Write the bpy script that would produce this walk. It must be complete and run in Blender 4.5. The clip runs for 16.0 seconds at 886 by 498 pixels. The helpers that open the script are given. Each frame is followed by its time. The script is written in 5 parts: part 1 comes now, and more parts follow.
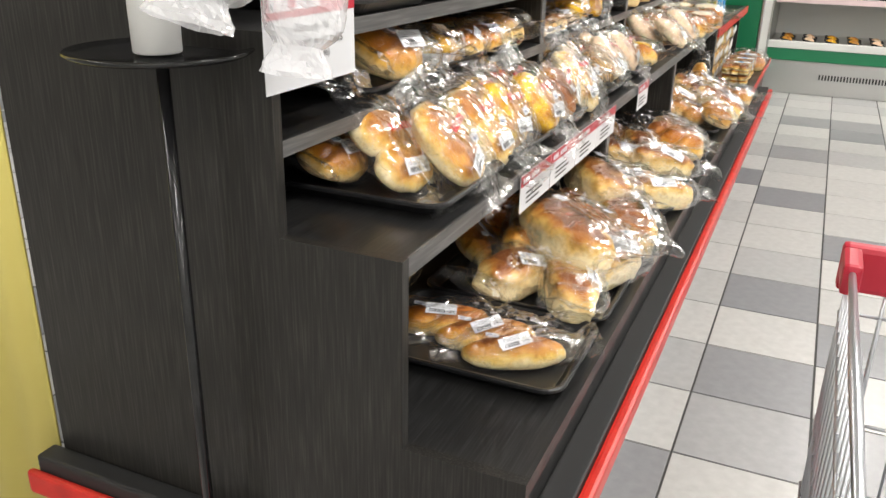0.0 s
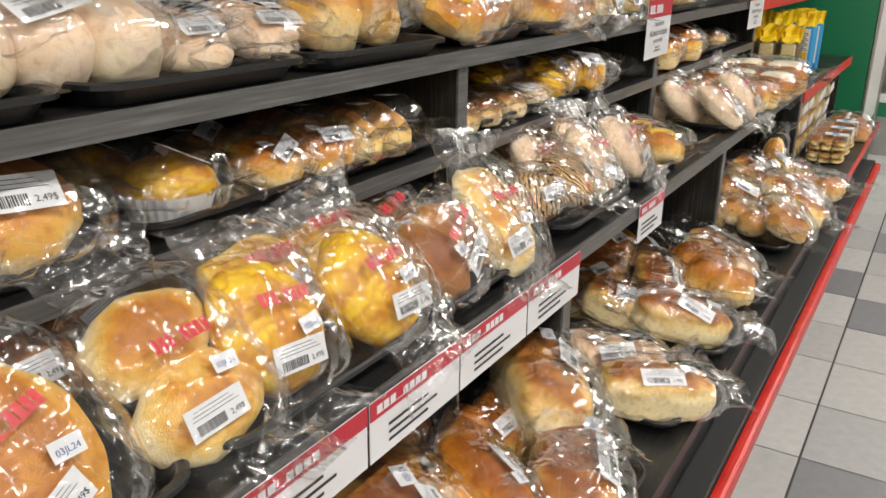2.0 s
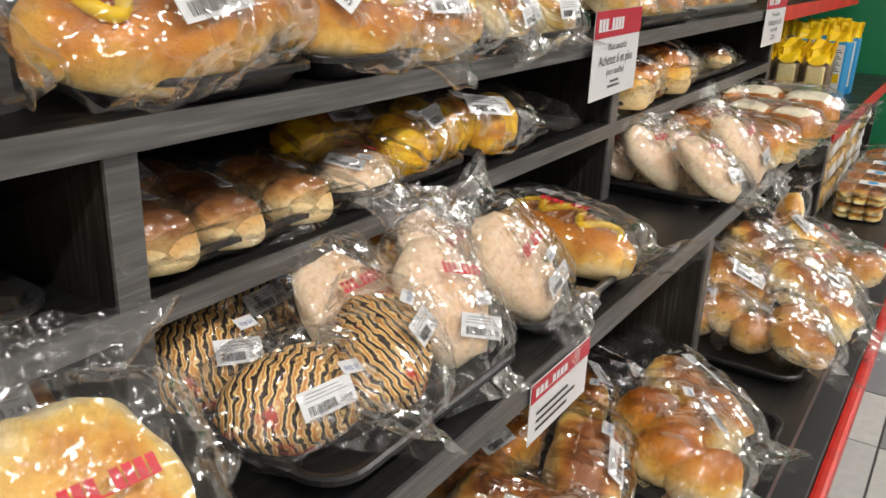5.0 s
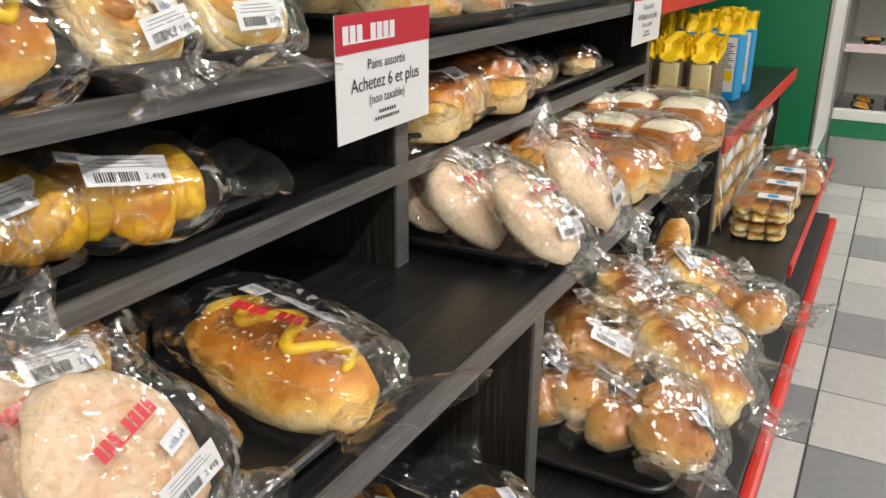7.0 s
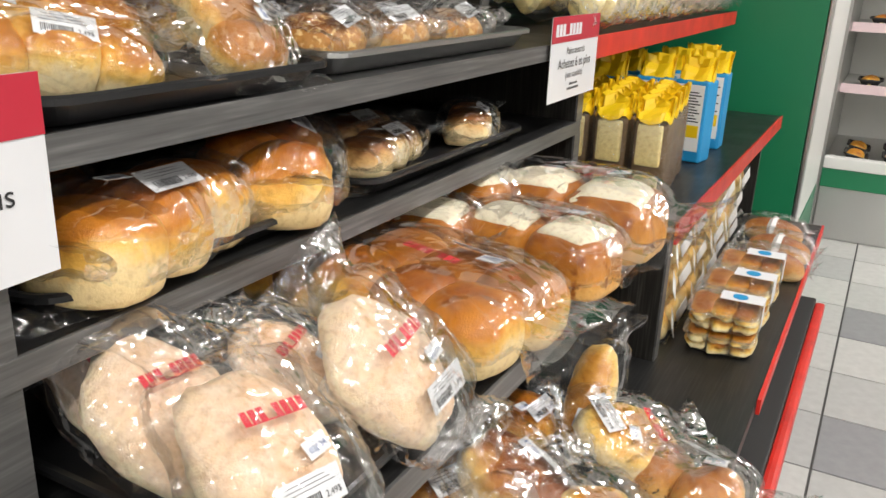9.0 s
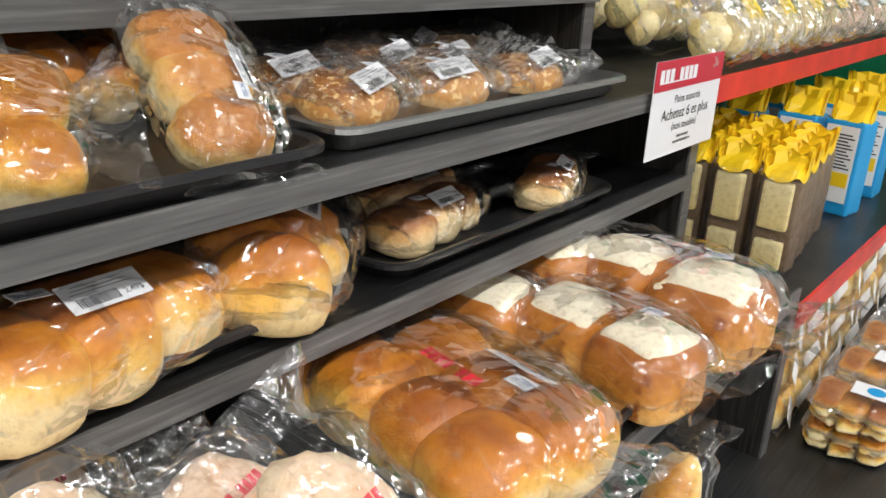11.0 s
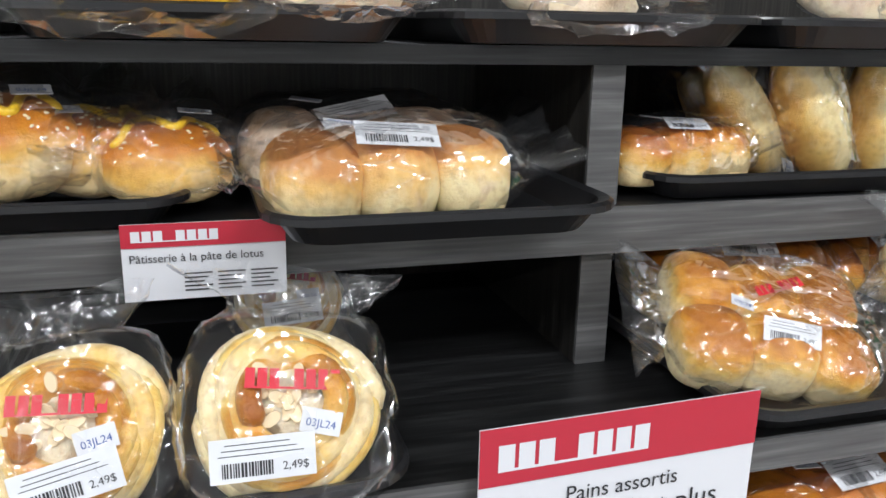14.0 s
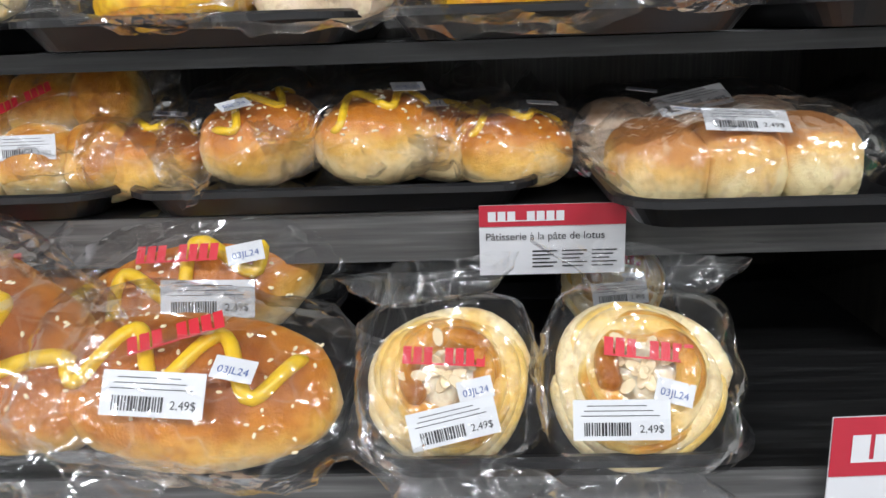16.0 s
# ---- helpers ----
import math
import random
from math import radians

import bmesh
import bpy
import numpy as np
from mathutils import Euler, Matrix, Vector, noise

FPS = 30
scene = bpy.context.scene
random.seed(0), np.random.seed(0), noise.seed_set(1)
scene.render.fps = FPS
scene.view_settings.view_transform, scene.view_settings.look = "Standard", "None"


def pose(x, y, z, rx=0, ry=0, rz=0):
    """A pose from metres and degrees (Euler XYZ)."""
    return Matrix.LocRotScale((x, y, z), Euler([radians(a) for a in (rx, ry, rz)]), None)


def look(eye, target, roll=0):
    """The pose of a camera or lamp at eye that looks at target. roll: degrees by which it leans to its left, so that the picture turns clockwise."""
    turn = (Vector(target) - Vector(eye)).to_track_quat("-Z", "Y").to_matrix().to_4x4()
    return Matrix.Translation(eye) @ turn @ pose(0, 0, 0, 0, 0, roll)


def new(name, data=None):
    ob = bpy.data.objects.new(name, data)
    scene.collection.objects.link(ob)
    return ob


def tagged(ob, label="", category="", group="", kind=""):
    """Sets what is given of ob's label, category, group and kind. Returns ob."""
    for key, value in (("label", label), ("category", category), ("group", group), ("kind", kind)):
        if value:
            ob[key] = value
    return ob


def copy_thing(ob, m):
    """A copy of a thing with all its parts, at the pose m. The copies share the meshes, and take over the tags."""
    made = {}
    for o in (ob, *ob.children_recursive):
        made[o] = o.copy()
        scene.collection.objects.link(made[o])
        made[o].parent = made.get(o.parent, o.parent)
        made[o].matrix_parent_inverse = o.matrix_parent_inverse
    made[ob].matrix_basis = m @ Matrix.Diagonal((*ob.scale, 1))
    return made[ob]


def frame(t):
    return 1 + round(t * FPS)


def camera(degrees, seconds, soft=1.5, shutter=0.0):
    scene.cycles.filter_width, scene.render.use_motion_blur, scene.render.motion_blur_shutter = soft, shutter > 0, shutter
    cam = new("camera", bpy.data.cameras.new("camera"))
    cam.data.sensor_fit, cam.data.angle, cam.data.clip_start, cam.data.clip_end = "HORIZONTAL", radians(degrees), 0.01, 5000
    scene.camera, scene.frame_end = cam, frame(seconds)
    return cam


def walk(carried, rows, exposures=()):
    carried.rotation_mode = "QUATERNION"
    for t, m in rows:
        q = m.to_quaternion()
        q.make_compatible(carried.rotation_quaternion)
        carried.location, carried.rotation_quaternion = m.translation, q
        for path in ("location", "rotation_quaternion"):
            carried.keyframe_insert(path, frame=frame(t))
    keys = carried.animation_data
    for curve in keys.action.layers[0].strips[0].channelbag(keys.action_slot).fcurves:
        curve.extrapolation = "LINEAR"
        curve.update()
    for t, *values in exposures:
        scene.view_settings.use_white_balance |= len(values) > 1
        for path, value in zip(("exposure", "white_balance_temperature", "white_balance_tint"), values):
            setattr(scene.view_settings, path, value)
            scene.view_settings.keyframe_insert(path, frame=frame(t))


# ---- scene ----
cam = camera(56.6, 16.0)
PATH = [
    (0, (0.68, -0.937, 1.206), (-0.074, 0.761, 0.466), 1.2),
    (0.5, (0.711, -0.671, 1.217), (-0.143, 1.015, 0.564), 0.9),
    (1, (0.701, -0.419, 1.226), (-0.209, 1.247, 0.596), 0.6),
    (1.5, (0.686, -0.168, 1.212), (-0.267, 1.475, 0.585), 0.4),
    (2, (0.66, 0.071, 1.203), (-0.314, 1.683, 0.53), 0.8),
    (2.5, (0.628, 0.265, 1.201), (-0.351, 1.846, 0.465), 1.0),
    (3, (0.629, 0.42, 1.189), (-0.334, 1.979, 0.387), 0.7),
    (3.2, (0.625, 0.486, 1.187), (-0.33, 2.047, 0.38), 0.9),
    (5.3, (0.531, 0.907, 1.193), (-0.492, 2.489, 0.523), 2.0),
    (5.5, (0.531, 0.958, 1.193), (-0.498, 2.541, 0.533), 1.5),
    (6, (0.537, 1.082, 1.2), (-0.479, 2.663, 0.514), 0.6),
    (6.5, (0.542, 1.198, 1.184), (-0.41, 2.816, 0.495), 0.3),
    (7, (0.544, 1.331, 1.176), (-0.345, 2.985, 0.486), 0.5),
    (7.5, (0.528, 1.456, 1.184), (-0.324, 3.125, 0.487), 1.1),
    (8, (0.523, 1.614, 1.184), (-0.326, 3.291, 0.502), 1.6),
    (8.5, (0.52, 1.769, 1.186), (-0.346, 3.439, 0.507), 1.9),
    (9, (0.508, 1.923, 1.185), (-0.373, 3.593, 0.526), 2.2),
    (9.2, (0.515, 1.973, 1.188), (-0.374, 3.638, 0.526), 2.3),
    (11.5, (0.502, 2.15, 1.282), (-0.772, 3.523, 0.578), 2.9),
    (12, (0.5, 2.094, 1.318), (-0.889, 3.364, 0.641), 2.7),
    (12.5, (0.51, 2.046, 1.357), (-1.026, 3.163, 0.73), 1.9),
    (13, (0.505, 1.994, 1.368), (-1.162, 2.935, 0.788), 1.4),
    (13.5, (0.49, 1.95, 1.361), (-1.276, 2.71, 0.811), 1.3),
    (14, (0.474, 1.898, 1.359), (-1.375, 2.453, 0.838), 1.1),
    (14.5, (0.469, 1.883, 1.359), (-1.434, 2.225, 0.849), 0.6),
    (15, (0.48, 1.855, 1.365), (-1.45, 2.025, 0.867), 0.3),
    (15.5, (0.493, 1.833, 1.365), (-1.443, 1.883, 0.866), -0.1),
    (16, (0.505, 1.831, 1.357), (-1.425, 1.769, 0.835), -1.9),
]
walk(cam, [(t, look(eye, target, roll)) for t, eye, target, roll in PATH], exposures=[(0, 0.05, 6500, 10), (1, -0.14, 6500, 10), (1.5, -0.25, 6550, 10), (2.5, -0.38, 6650, 10), (6, -0.34, 6650, 10), (8.5, 0.0, 6550, 10), (11.5, 0.0, 6150, 10), (12.5, 0.08, 5950, 10), (13.5, 0.0, 5800, 10), (14.5, -0.08, 5850, 10), (16, -0.14, 5850, 10)])

# ---- world and light ----
world = bpy.data.worlds.new("store_air")
world.use_nodes = True
world.node_tree.nodes["Background"].inputs[0].default_value = (0.9, 0.95, 1.0, 1)
world.node_tree.nodes["Background"].inputs[1].default_value = 0.35
scene.world = world
scene.view_settings.exposure = 0.0
scene.cycles.transparent_max_bounces = 24


def ceiling_lamp(x, y, z, length, watts):
    data = bpy.data.lights.new("ceiling_lamp", "AREA")
    data.shape, data.size, data.size_y, data.energy = "RECTANGLE", 0.16, length, watts
    data.color = (1.0, 0.97, 0.93)
    ob = new("ceiling_lamp", data)
    ob.matrix_world = pose(x, y, z)
    return ob


LAMPS = [(x, y) for x in (-2.2, 1.5, 4.0) for y in (-4.3, -2.0, 0.6, 3.2, 5.8)]
for lx, ly in LAMPS:
    ceiling_lamp(lx, ly, 2.93, 1.5, 47 if lx == 1.5 else 31)


# ---- materials ----
def material(name, base, rough=0.5, metal=0.0, build=None):
    m = bpy.data.materials.new(name)
    m.use_nodes = True
    n, l = m.node_tree.nodes, m.node_tree.links
    b = n["Principled BSDF"]
    b.inputs["Base Color"].default_value = (*base, 1)
    b.inputs["Roughness"].default_value = rough
    b.inputs["Metallic"].default_value = metal
    if build:
        build(n, l, b)
    return m


def node(n, kind, **values):
    made = n.new(kind)
    for key, value in values.items():
        made.inputs[key].default_value = value
    return made


def ramp(n, stops):
    made = n.new("ShaderNodeValToRGB")
    e = made.color_ramp.elements
    while len(e) < len(stops):
        e.new(0.5)
    for i, (at, c) in enumerate(stops):
        e[i].position = at
        e[i].color = (*c, 1)
    return made


def noise_of(n, l, scale, stretch=(1, 1, 1), detail=4.0, coords="Object"):
    tc = n.new("ShaderNodeTexCoord")
    mp = n.new("ShaderNodeMapping")
    mp.inputs["Scale"].default_value = stretch
    l.new(tc.outputs[coords], mp.inputs["Vector"])
    t = node(n, "ShaderNodeTexNoise", Scale=scale, Detail=detail)
    l.new(mp.outputs[0], t.inputs["Vector"])
    return t


def bump(n, l, b, source, strength, distance):
    bp = node(n, "ShaderNodeBump", Strength=strength, Distance=distance)
    l.new(source, bp.inputs["Height"])
    l.new(bp.outputs[0], b.inputs["Normal"])


def laminate_nodes(stretch, k=1.0, tint=(1, 1, 1), gloss=0.5):
    def build(n, l, b):
        grain = noise_of(n, l, 1.0, stretch, 5.0)
        r = ramp(n, [(at, tuple(g * k * t for t in tint)) for at, g in ((0.3, 0.005), (0.52, 0.011), (0.75, 0.026))])
        l.new(grain.outputs[0], r.inputs[0])
        l.new(r.outputs[0], b.inputs["Base Color"])
        wear = noise_of(n, l, 6.0)
        rr = ramp(n, [(0.3, (0.30, 0.30, 0.30)), (0.75, (0.46, 0.46, 0.46))])
        l.new(wear.outputs[0], rr.inputs[0])
        l.new(rr.outputs[0], b.inputs["Roughness"])
        b.inputs["Specular IOR Level"].default_value = gloss
        bump(n, l, b, grain.outputs[0], 0.25, 0.0008)
    return build


M_LAM_Y = material("dark_laminate_along", (0.03, 0.03, 0.03), 0.4, build=laminate_nodes((260, 9, 260), 1.25))
M_LAM_Z = material("dark_laminate_upright", (0.03, 0.03, 0.03), 0.4, build=laminate_nodes((260, 260, 9), 1.7, (1.08, 1.0, 0.88), 0.4))


def edge_nodes(n, l, b):
    g = noise_of(n, l, 1.0, (200, 9, 200), 5.0)
    r = ramp(n, [(0.3, (0.068, 0.067, 0.066)), (0.55, (0.108, 0.106, 0.104)), (0.75, (0.175, 0.172, 0.168))])
    l.new(g.outputs[0], r.inputs[0])
    l.new(r.outputs[0], b.inputs["Base Color"])
    bump(n, l, b, g.outputs[0], 0.2, 0.0006)


M_EDGE = material("grey_edge_band", (0.08, 0.08, 0.08), 0.36, build=edge_nodes)


def red_nodes(n, l, b):
    g = noise_of(n, l, 14.0)
    r = ramp(n, [(0.3, (0.50, 0.020, 0.014)), (0.7, (0.72, 0.035, 0.022))])
    l.new(g.outputs[0], r.inputs[0])
    l.new(r.outputs[0], b.inputs["Base Color"])


M_RED = material("red_bumper_vinyl", (0.6, 0.03, 0.02), 0.35, build=red_nodes)
M_BLACK = material("black_rubber", (0.02, 0.02, 0.02), 0.55)


def tile_nodes(n, l, b):
    info = n.new("ShaderNodeObjectInfo")
    r = ramp(n, [(0.0, (0.24, 0.245, 0.26)), (0.22, (0.30, 0.30, 0.31)), (0.34, (0.43, 0.43, 0.43)), (0.55, (0.52, 0.515, 0.50)), (1.0, (0.60, 0.59, 0.57))])
    l.new(info.outputs["Random"], r.inputs[0])
    g = noise_of(n, l, 30.0)
    mx = node(n, "ShaderNodeMix")
    mx.data_type, mx.blend_type = "RGBA", "MULTIPLY"
    mx.inputs[0].default_value = 1.0
    rr = ramp(n, [(0.3, (0.86, 0.86, 0.86)), (0.7, (1, 1, 1))])
    l.new(g.outputs[0], rr.inputs[0])
    l.new(r.outputs[0], mx.inputs[6])
    l.new(rr.outputs[0], mx.inputs[7])
    l.new(mx.outputs[2], b.inputs["Base Color"])
    bump(n, l, b, g.outputs[0], 0.1, 0.0006)


M_TILE = material("floor_tile_ceramic", (0.5, 0.5, 0.48), 0.28, build=tile_nodes)
M_GROUT = material("dark_grout", (0.07, 0.068, 0.065), 0.8)
M_GREEN = material("green_paint", (0.012, 0.20, 0.085), 0.35)
M_STEEL = material("brushed_steel", (0.55, 0.55, 0.54), 0.32, 1.0)
M_WHITE = material("white_enamel", (0.78, 0.78, 0.75), 0.4)
M_YELLOW = material("yellow_wall_paint", (0.92, 0.78, 0.22), 0.5)
M_TRAY = material("black_tray_plastic", (0.014, 0.014, 0.015), 0.33)


# ---- mesh helpers ----
def empty(name, m=None):
    ob = new(name)
    ob.empty_display_size = 0.05
    if m is not None:
        ob.matrix_world = m
    return ob


def part(name, bm, mat, parent=None, label="", smooth=False):
    mesh = bpy.data.meshes.new(name)
    bm.to_mesh(mesh)
    bm.free()
    mesh.materials.append(mat)
    if smooth:
        for p in mesh.polygons:
            p.use_smooth = True
    ob = new(name, mesh)
    if parent is not None:
        ob.parent = parent
    if label:
        ob["label"] = label
    return ob


def box_bm(x0, x1, y0, y1, z0, z1, bevel=0.0):
    bm = bmesh.new()
    bmesh.ops.create_cube(bm, size=1)
    for v in bm.verts:
        v.co = ((x0 + x1) / 2 + v.co.x * (x1 - x0), (y0 + y1) / 2 + v.co.y * (y1 - y0), (z0 + z1) / 2 + v.co.z * (z1 - z0))
    if bevel:
        bmesh.ops.bevel(bm, geom=bm.edges[:], offset=bevel, segments=2, affect="EDGES", profile=0.6)
    return bm


def prism_bm(profile, y0, y1):
    """A profile of (x, z) swept along y."""
    bm = bmesh.new()
    a = [bm.verts.new((x, y0, z)) for x, z in profile]
    b = [bm.verts.new((x, y1, z)) for x, z in profile]
    bm.faces.new(a)
    bm.faces.new(b[::-1])
    for i in range(len(a)):
        j = (i + 1) % len(a)
        bm.faces.new((a[j], a[i], b[i], b[j]))
    bmesh.ops.recalc_face_normals(bm, faces=bm.faces[:])
    return bm


# ---- the main shelving unit ----
BACK = -0.54
DECK, L1, L2, L3, L4, L5 = 0.458, 0.766, 0.908, 1.063, 1.211, 1.346
X0, X1, X2, X4 = 0.402, 0.203, 0.0, -0.16
END = 3.43
YE = 3.335
unit = tagged(empty("bakery_shelving", pose(-0.1, 1.7, 0)), "dark woodgrain laminate stepped bakery shelving with a red bumper", "shelving")
unit.matrix_world = Matrix()
profile = [(BACK, 0.1), (X0, 0.1), (X0, DECK), (X1, DECK), (X1, L1), (X2, L1), (X2, L3), (X4, L3), (X4, 1.52), (BACK, 1.52)]
part("end_panel", prism_bm(profile, 0, 0.02), M_LAM_Z, unit)
part("back_panel", box_bm(BACK, BACK + 0.015, 0.02, END, 0.1, 1.52), M_LAM_Y, unit)
part("deck", box_bm(BACK + 0.015, X0, 0.02, 4.62, DECK - 0.03, DECK), M_LAM_Y, unit)
part("plinth", box_bm(BACK + 0.015, X0 - 0.02, 0.02, 4.62, 0.0, DECK - 0.03), M_LAM_Y, unit)
for top, x1, th in ((L1, X1, 0.03), (L2, X2, 0.024), (L3, X2 + 0.006, 0.026), (L4, X4 + 0.006, 0.042), (L5, X4 + 0.006, 0.015)):
    ye = END if top < L4 else YE
    part("shelf", box_bm(BACK + 0.015, x1 - 0.004, 0.02, ye, top - th, top), M_LAM_Y, unit)
    part("edge_band", box_bm(x1 - 0.004, x1, 0.02, ye, top - th, top), M_LAM_Y if top == L5 else M_EDGE, unit)
for y in (1.207, 2.217, END - 0.02):
    for x1, z0, z1 in ((X1, DECK, L1 - 0.03), (X2, L1, L2 - 0.024), (X2, L2, L3 - 0.026), (X4, L3, L4 - 0.042), (X4, L4, L5 - 0.015)):
        yd = YE - 0.03 if y > 3 and x1 == X4 else y
        part("divider", box_bm(BACK + 0.015, x1 - 0.006, yd, yd + 0.03, z0, z1), M_LAM_Z, unit)
        part("divider_edge", box_bm(x1 - 0.006, x1 - 0.002, yd, yd + 0.03, z0, z1), M_EDGE, unit)
part("upper_back", box_bm(-0.49, -0.47, 0.025, YE - 0.035, L3 + 0.001, 1.5), M_LAM_Z, unit)
part("bumper_rail", box_bm(X0 - 0.02, X0 + 0.035, -0.02, 4.32, 0.27, 0.33, 0.004), M_BLACK, unit)
part("bumper", box_bm(X0 + 0.035, X0 + 0.06, -0.02, 4.32, 0.275, 0.32, 0.008), M_RED, unit)

# ---- the far unit ----
far = tagged(empty("snack_shelving"), "dark laminate shelf unit with red price rails", "shelving")
for top, x1 in ((L1 - 0.03, X1), (L3, X2 + 0.006), (1.395, -0.12)):
    part("shelf", box_bm(BACK, x1, END + 0.002, 4.9, top - 0.03, top), M_LAM_Y, far)
    part("price_rail", box_bm(x1, x1 + 0.006, END + 0.002, 4.9, top - 0.04, top + 0.002), M_RED, far)
part("deck_rail", box_bm(X0 + 0.001, X0 + 0.008, 3.36, 4.62, DECK - 0.028, DECK + 0.002), M_RED, far)
part("end_panel", box_bm(BACK, X1 - 0.01, 4.6, 4.62, DECK, L1 - 0.06), M_LAM_Z, far)
part("back_panel", box_bm(BACK, BACK + 0.015, END, 4.95, DECK, 1.9), M_LAM_Y, far)

# ---- room ----
TILE = 0.311
floor = tagged(part("floor", box_bm(-6, 6, -5, 12, -0.1, -0.003), M_GROUT), "grey grout bed of the tiled floor", "floor", kind="structure")
part("ceiling", box_bm(-6, 6, -5, 12, 3.0, 3.1), M_WHITE)["kind"] = "structure"
for nm, b in (("wall_west", (-6.1, -6, -5, 12)), ("wall_east", (6, 6.1, -5, 12)), ("wall_south", (-6, 6, -5.1, -5)), ("wall_north", (-6, 6, 12, 12.1))):
    tagged(part(nm, box_bm(*b, -0.1, 3.1), M_WHITE), "plain off-white store wall", "wall", kind="structure")
tile_mesh = None
for i in range(-2, 9):
    for j in range(-9, 30):
        x, y = 0.512 + i * TILE, 0.858 + j * TILE
        if tile_mesh is None:
            t0 = part("tile", box_bm(-TILE / 2 + 0.003, TILE / 2 - 0.003, -TILE / 2 + 0.003, TILE / 2 - 0.003, -0.02, 0, 0.0015), M_TILE, floor)
            tile_mesh = t0.data
        else:
            t0 = new("tile", tile_mesh)
            t0.parent = floor
        t0.location = (x + TILE / 2, y + TILE / 2, 0)
green = tagged(empty("green_panel"), "green painted end panel of a refrigerated case", "panel")
part("board", box_bm(-0.6, 0.280, 5.05, 5.08, 0.06, 2.2, 0.004), M_GREEN, green)
part("edge_trim", box_bm(0.282, 0.297, 5.045, 5.083, 0.06, 2.2, 0.003), M_STEEL, green, "steel edge trim")
part("kick_board", box_bm(-0.6, 0.26, 5.055, 5.078, 0.0, 0.058), M_BLACK, green, "black kick board")
bm = bmesh.new()
strip = [bm.verts.new((-1.62 + 0.0085 * k, 0.012 + 0.006 * math.sin(k * 0.42) + 0.004 * math.sin(k * 0.13), z)) for z in (0.0, 2.4) for k in range(124)]
for k in range(123):
    bm.faces.new((strip[k], strip[k + 1], strip[124 + k + 1], strip[124 + k]))
yellow = tagged(part("yellow_wall", bm, M_YELLOW, smooth=True), "rippled yellow wall covering beside the shelving", "wall", kind="structure")
yellow.modifiers.new("thickness", "SOLIDIFY").thickness = 0.004
foot = tagged(empty("end_bumper"), "red and black bumper rail along the shelving end", "bumper")
part("black_rail", box_bm(-0.565, X0, -0.045, -0.001, 0.19, 0.235, 0.006), M_BLACK, foot)
part("red_strip", box_bm(-0.58, X0, -0.062, -0.046, 0.155, 0.205, 0.007), M_RED, foot)



# ---- bread and film materials ----
def crust_nodes(stops, spot=None, rough=(0.28, 0.5), grain=60.0, shift=0.2):
    def build(n, l, b):
        tc = n.new("ShaderNodeTexCoord")
        sep = n.new("ShaderNodeSeparateXYZ")
        l.new(tc.outputs["Generated"], sep.inputs[0])
        big = noise_of(n, l, 32.0, detail=6.0)
        info = n.new("ShaderNodeObjectInfo")
        add = n.new("ShaderNodeMath")
        add.operation = "MULTIPLY_ADD"
        l.new(big.outputs[0], add.inputs[0])
        add.inputs[1].default_value = 0.75
        l.new(sep.outputs[2], add.inputs[2])
        sub = n.new("ShaderNodeMath")
        sub.operation = "MULTIPLY_ADD"
        l.new(info.outputs["Random"], sub.inputs[0])
        sub.inputs[1].default_value = shift
        sub.inputs[2].default_value = -0.385 - shift / 2
        tot = n.new("ShaderNodeMath")
        l.new(add.outputs[0], tot.inputs[0])
        l.new(sub.outputs[0], tot.inputs[1])
        r = ramp(n, stops)
        l.new(tot.outputs[0], r.inputs[0])
        colour = r.outputs[0]
        fine = noise_of(n, l, grain * 8, detail=3.0)
        if spot:
            at, width, tint = spot
            sp = noise_of(n, l, grain, detail=6.0)
            rs = ramp(n, [(at, (0, 0, 0)), (at + width, (1, 1, 1))])
            l.new(sp.outputs[0], rs.inputs[0])
            mx = n.new("ShaderNodeMix")
            mx.data_type = "RGBA"
            l.new(rs.outputs[0], mx.inputs[0])
            l.new(colour, mx.inputs[6])
            mx.inputs[7].default_value = (*tint, 1)
            colour = mx.outputs[2]
        mott = noise_of(n, l, 150.0, detail=4.0)
        mr = ramp(n, [(0.32, (0.66, 0.55, 0.44)), (0.52, (1, 1, 1)), (0.75, (1.0, 1.0, 1.0))])
        l.new(mott.outputs[0], mr.inputs[0])
        mm = n.new("ShaderNodeMix")
        mm.data_type, mm.blend_type = "RGBA", "MULTIPLY"
        mm.inputs[0].default_value = 0.5
        l.new(colour, mm.inputs[6])
        l.new(mr.outputs[0], mm.inputs[7])
        l.new(mm.outputs[2], b.inputs["Base Color"])
        rr = ramp(n, [(0.3, (rough[0],) * 3), (0.7, (rough[1],) * 3)])
        l.new(big.outputs[0], rr.inputs[0])
        l.new(rr.outputs[0], b.inputs["Roughness"])
        b.inputs["Subsurface Weight"].default_value = 0.08
        b.inputs["Subsurface Radius"].default_value = (0.01, 0.006, 0.003)
        mixed = n.new("ShaderNodeMath")
        mixed.operation = "MULTIPLY_ADD"
        l.new(big.outputs[0], mixed.inputs[0])
        mixed.inputs[1].default_value = 3.0
        l.new(fine.outputs[0], mixed.inputs[2])
        bump(n, l, b, mixed.outputs[0], 0.5, 0.0018)
    return build


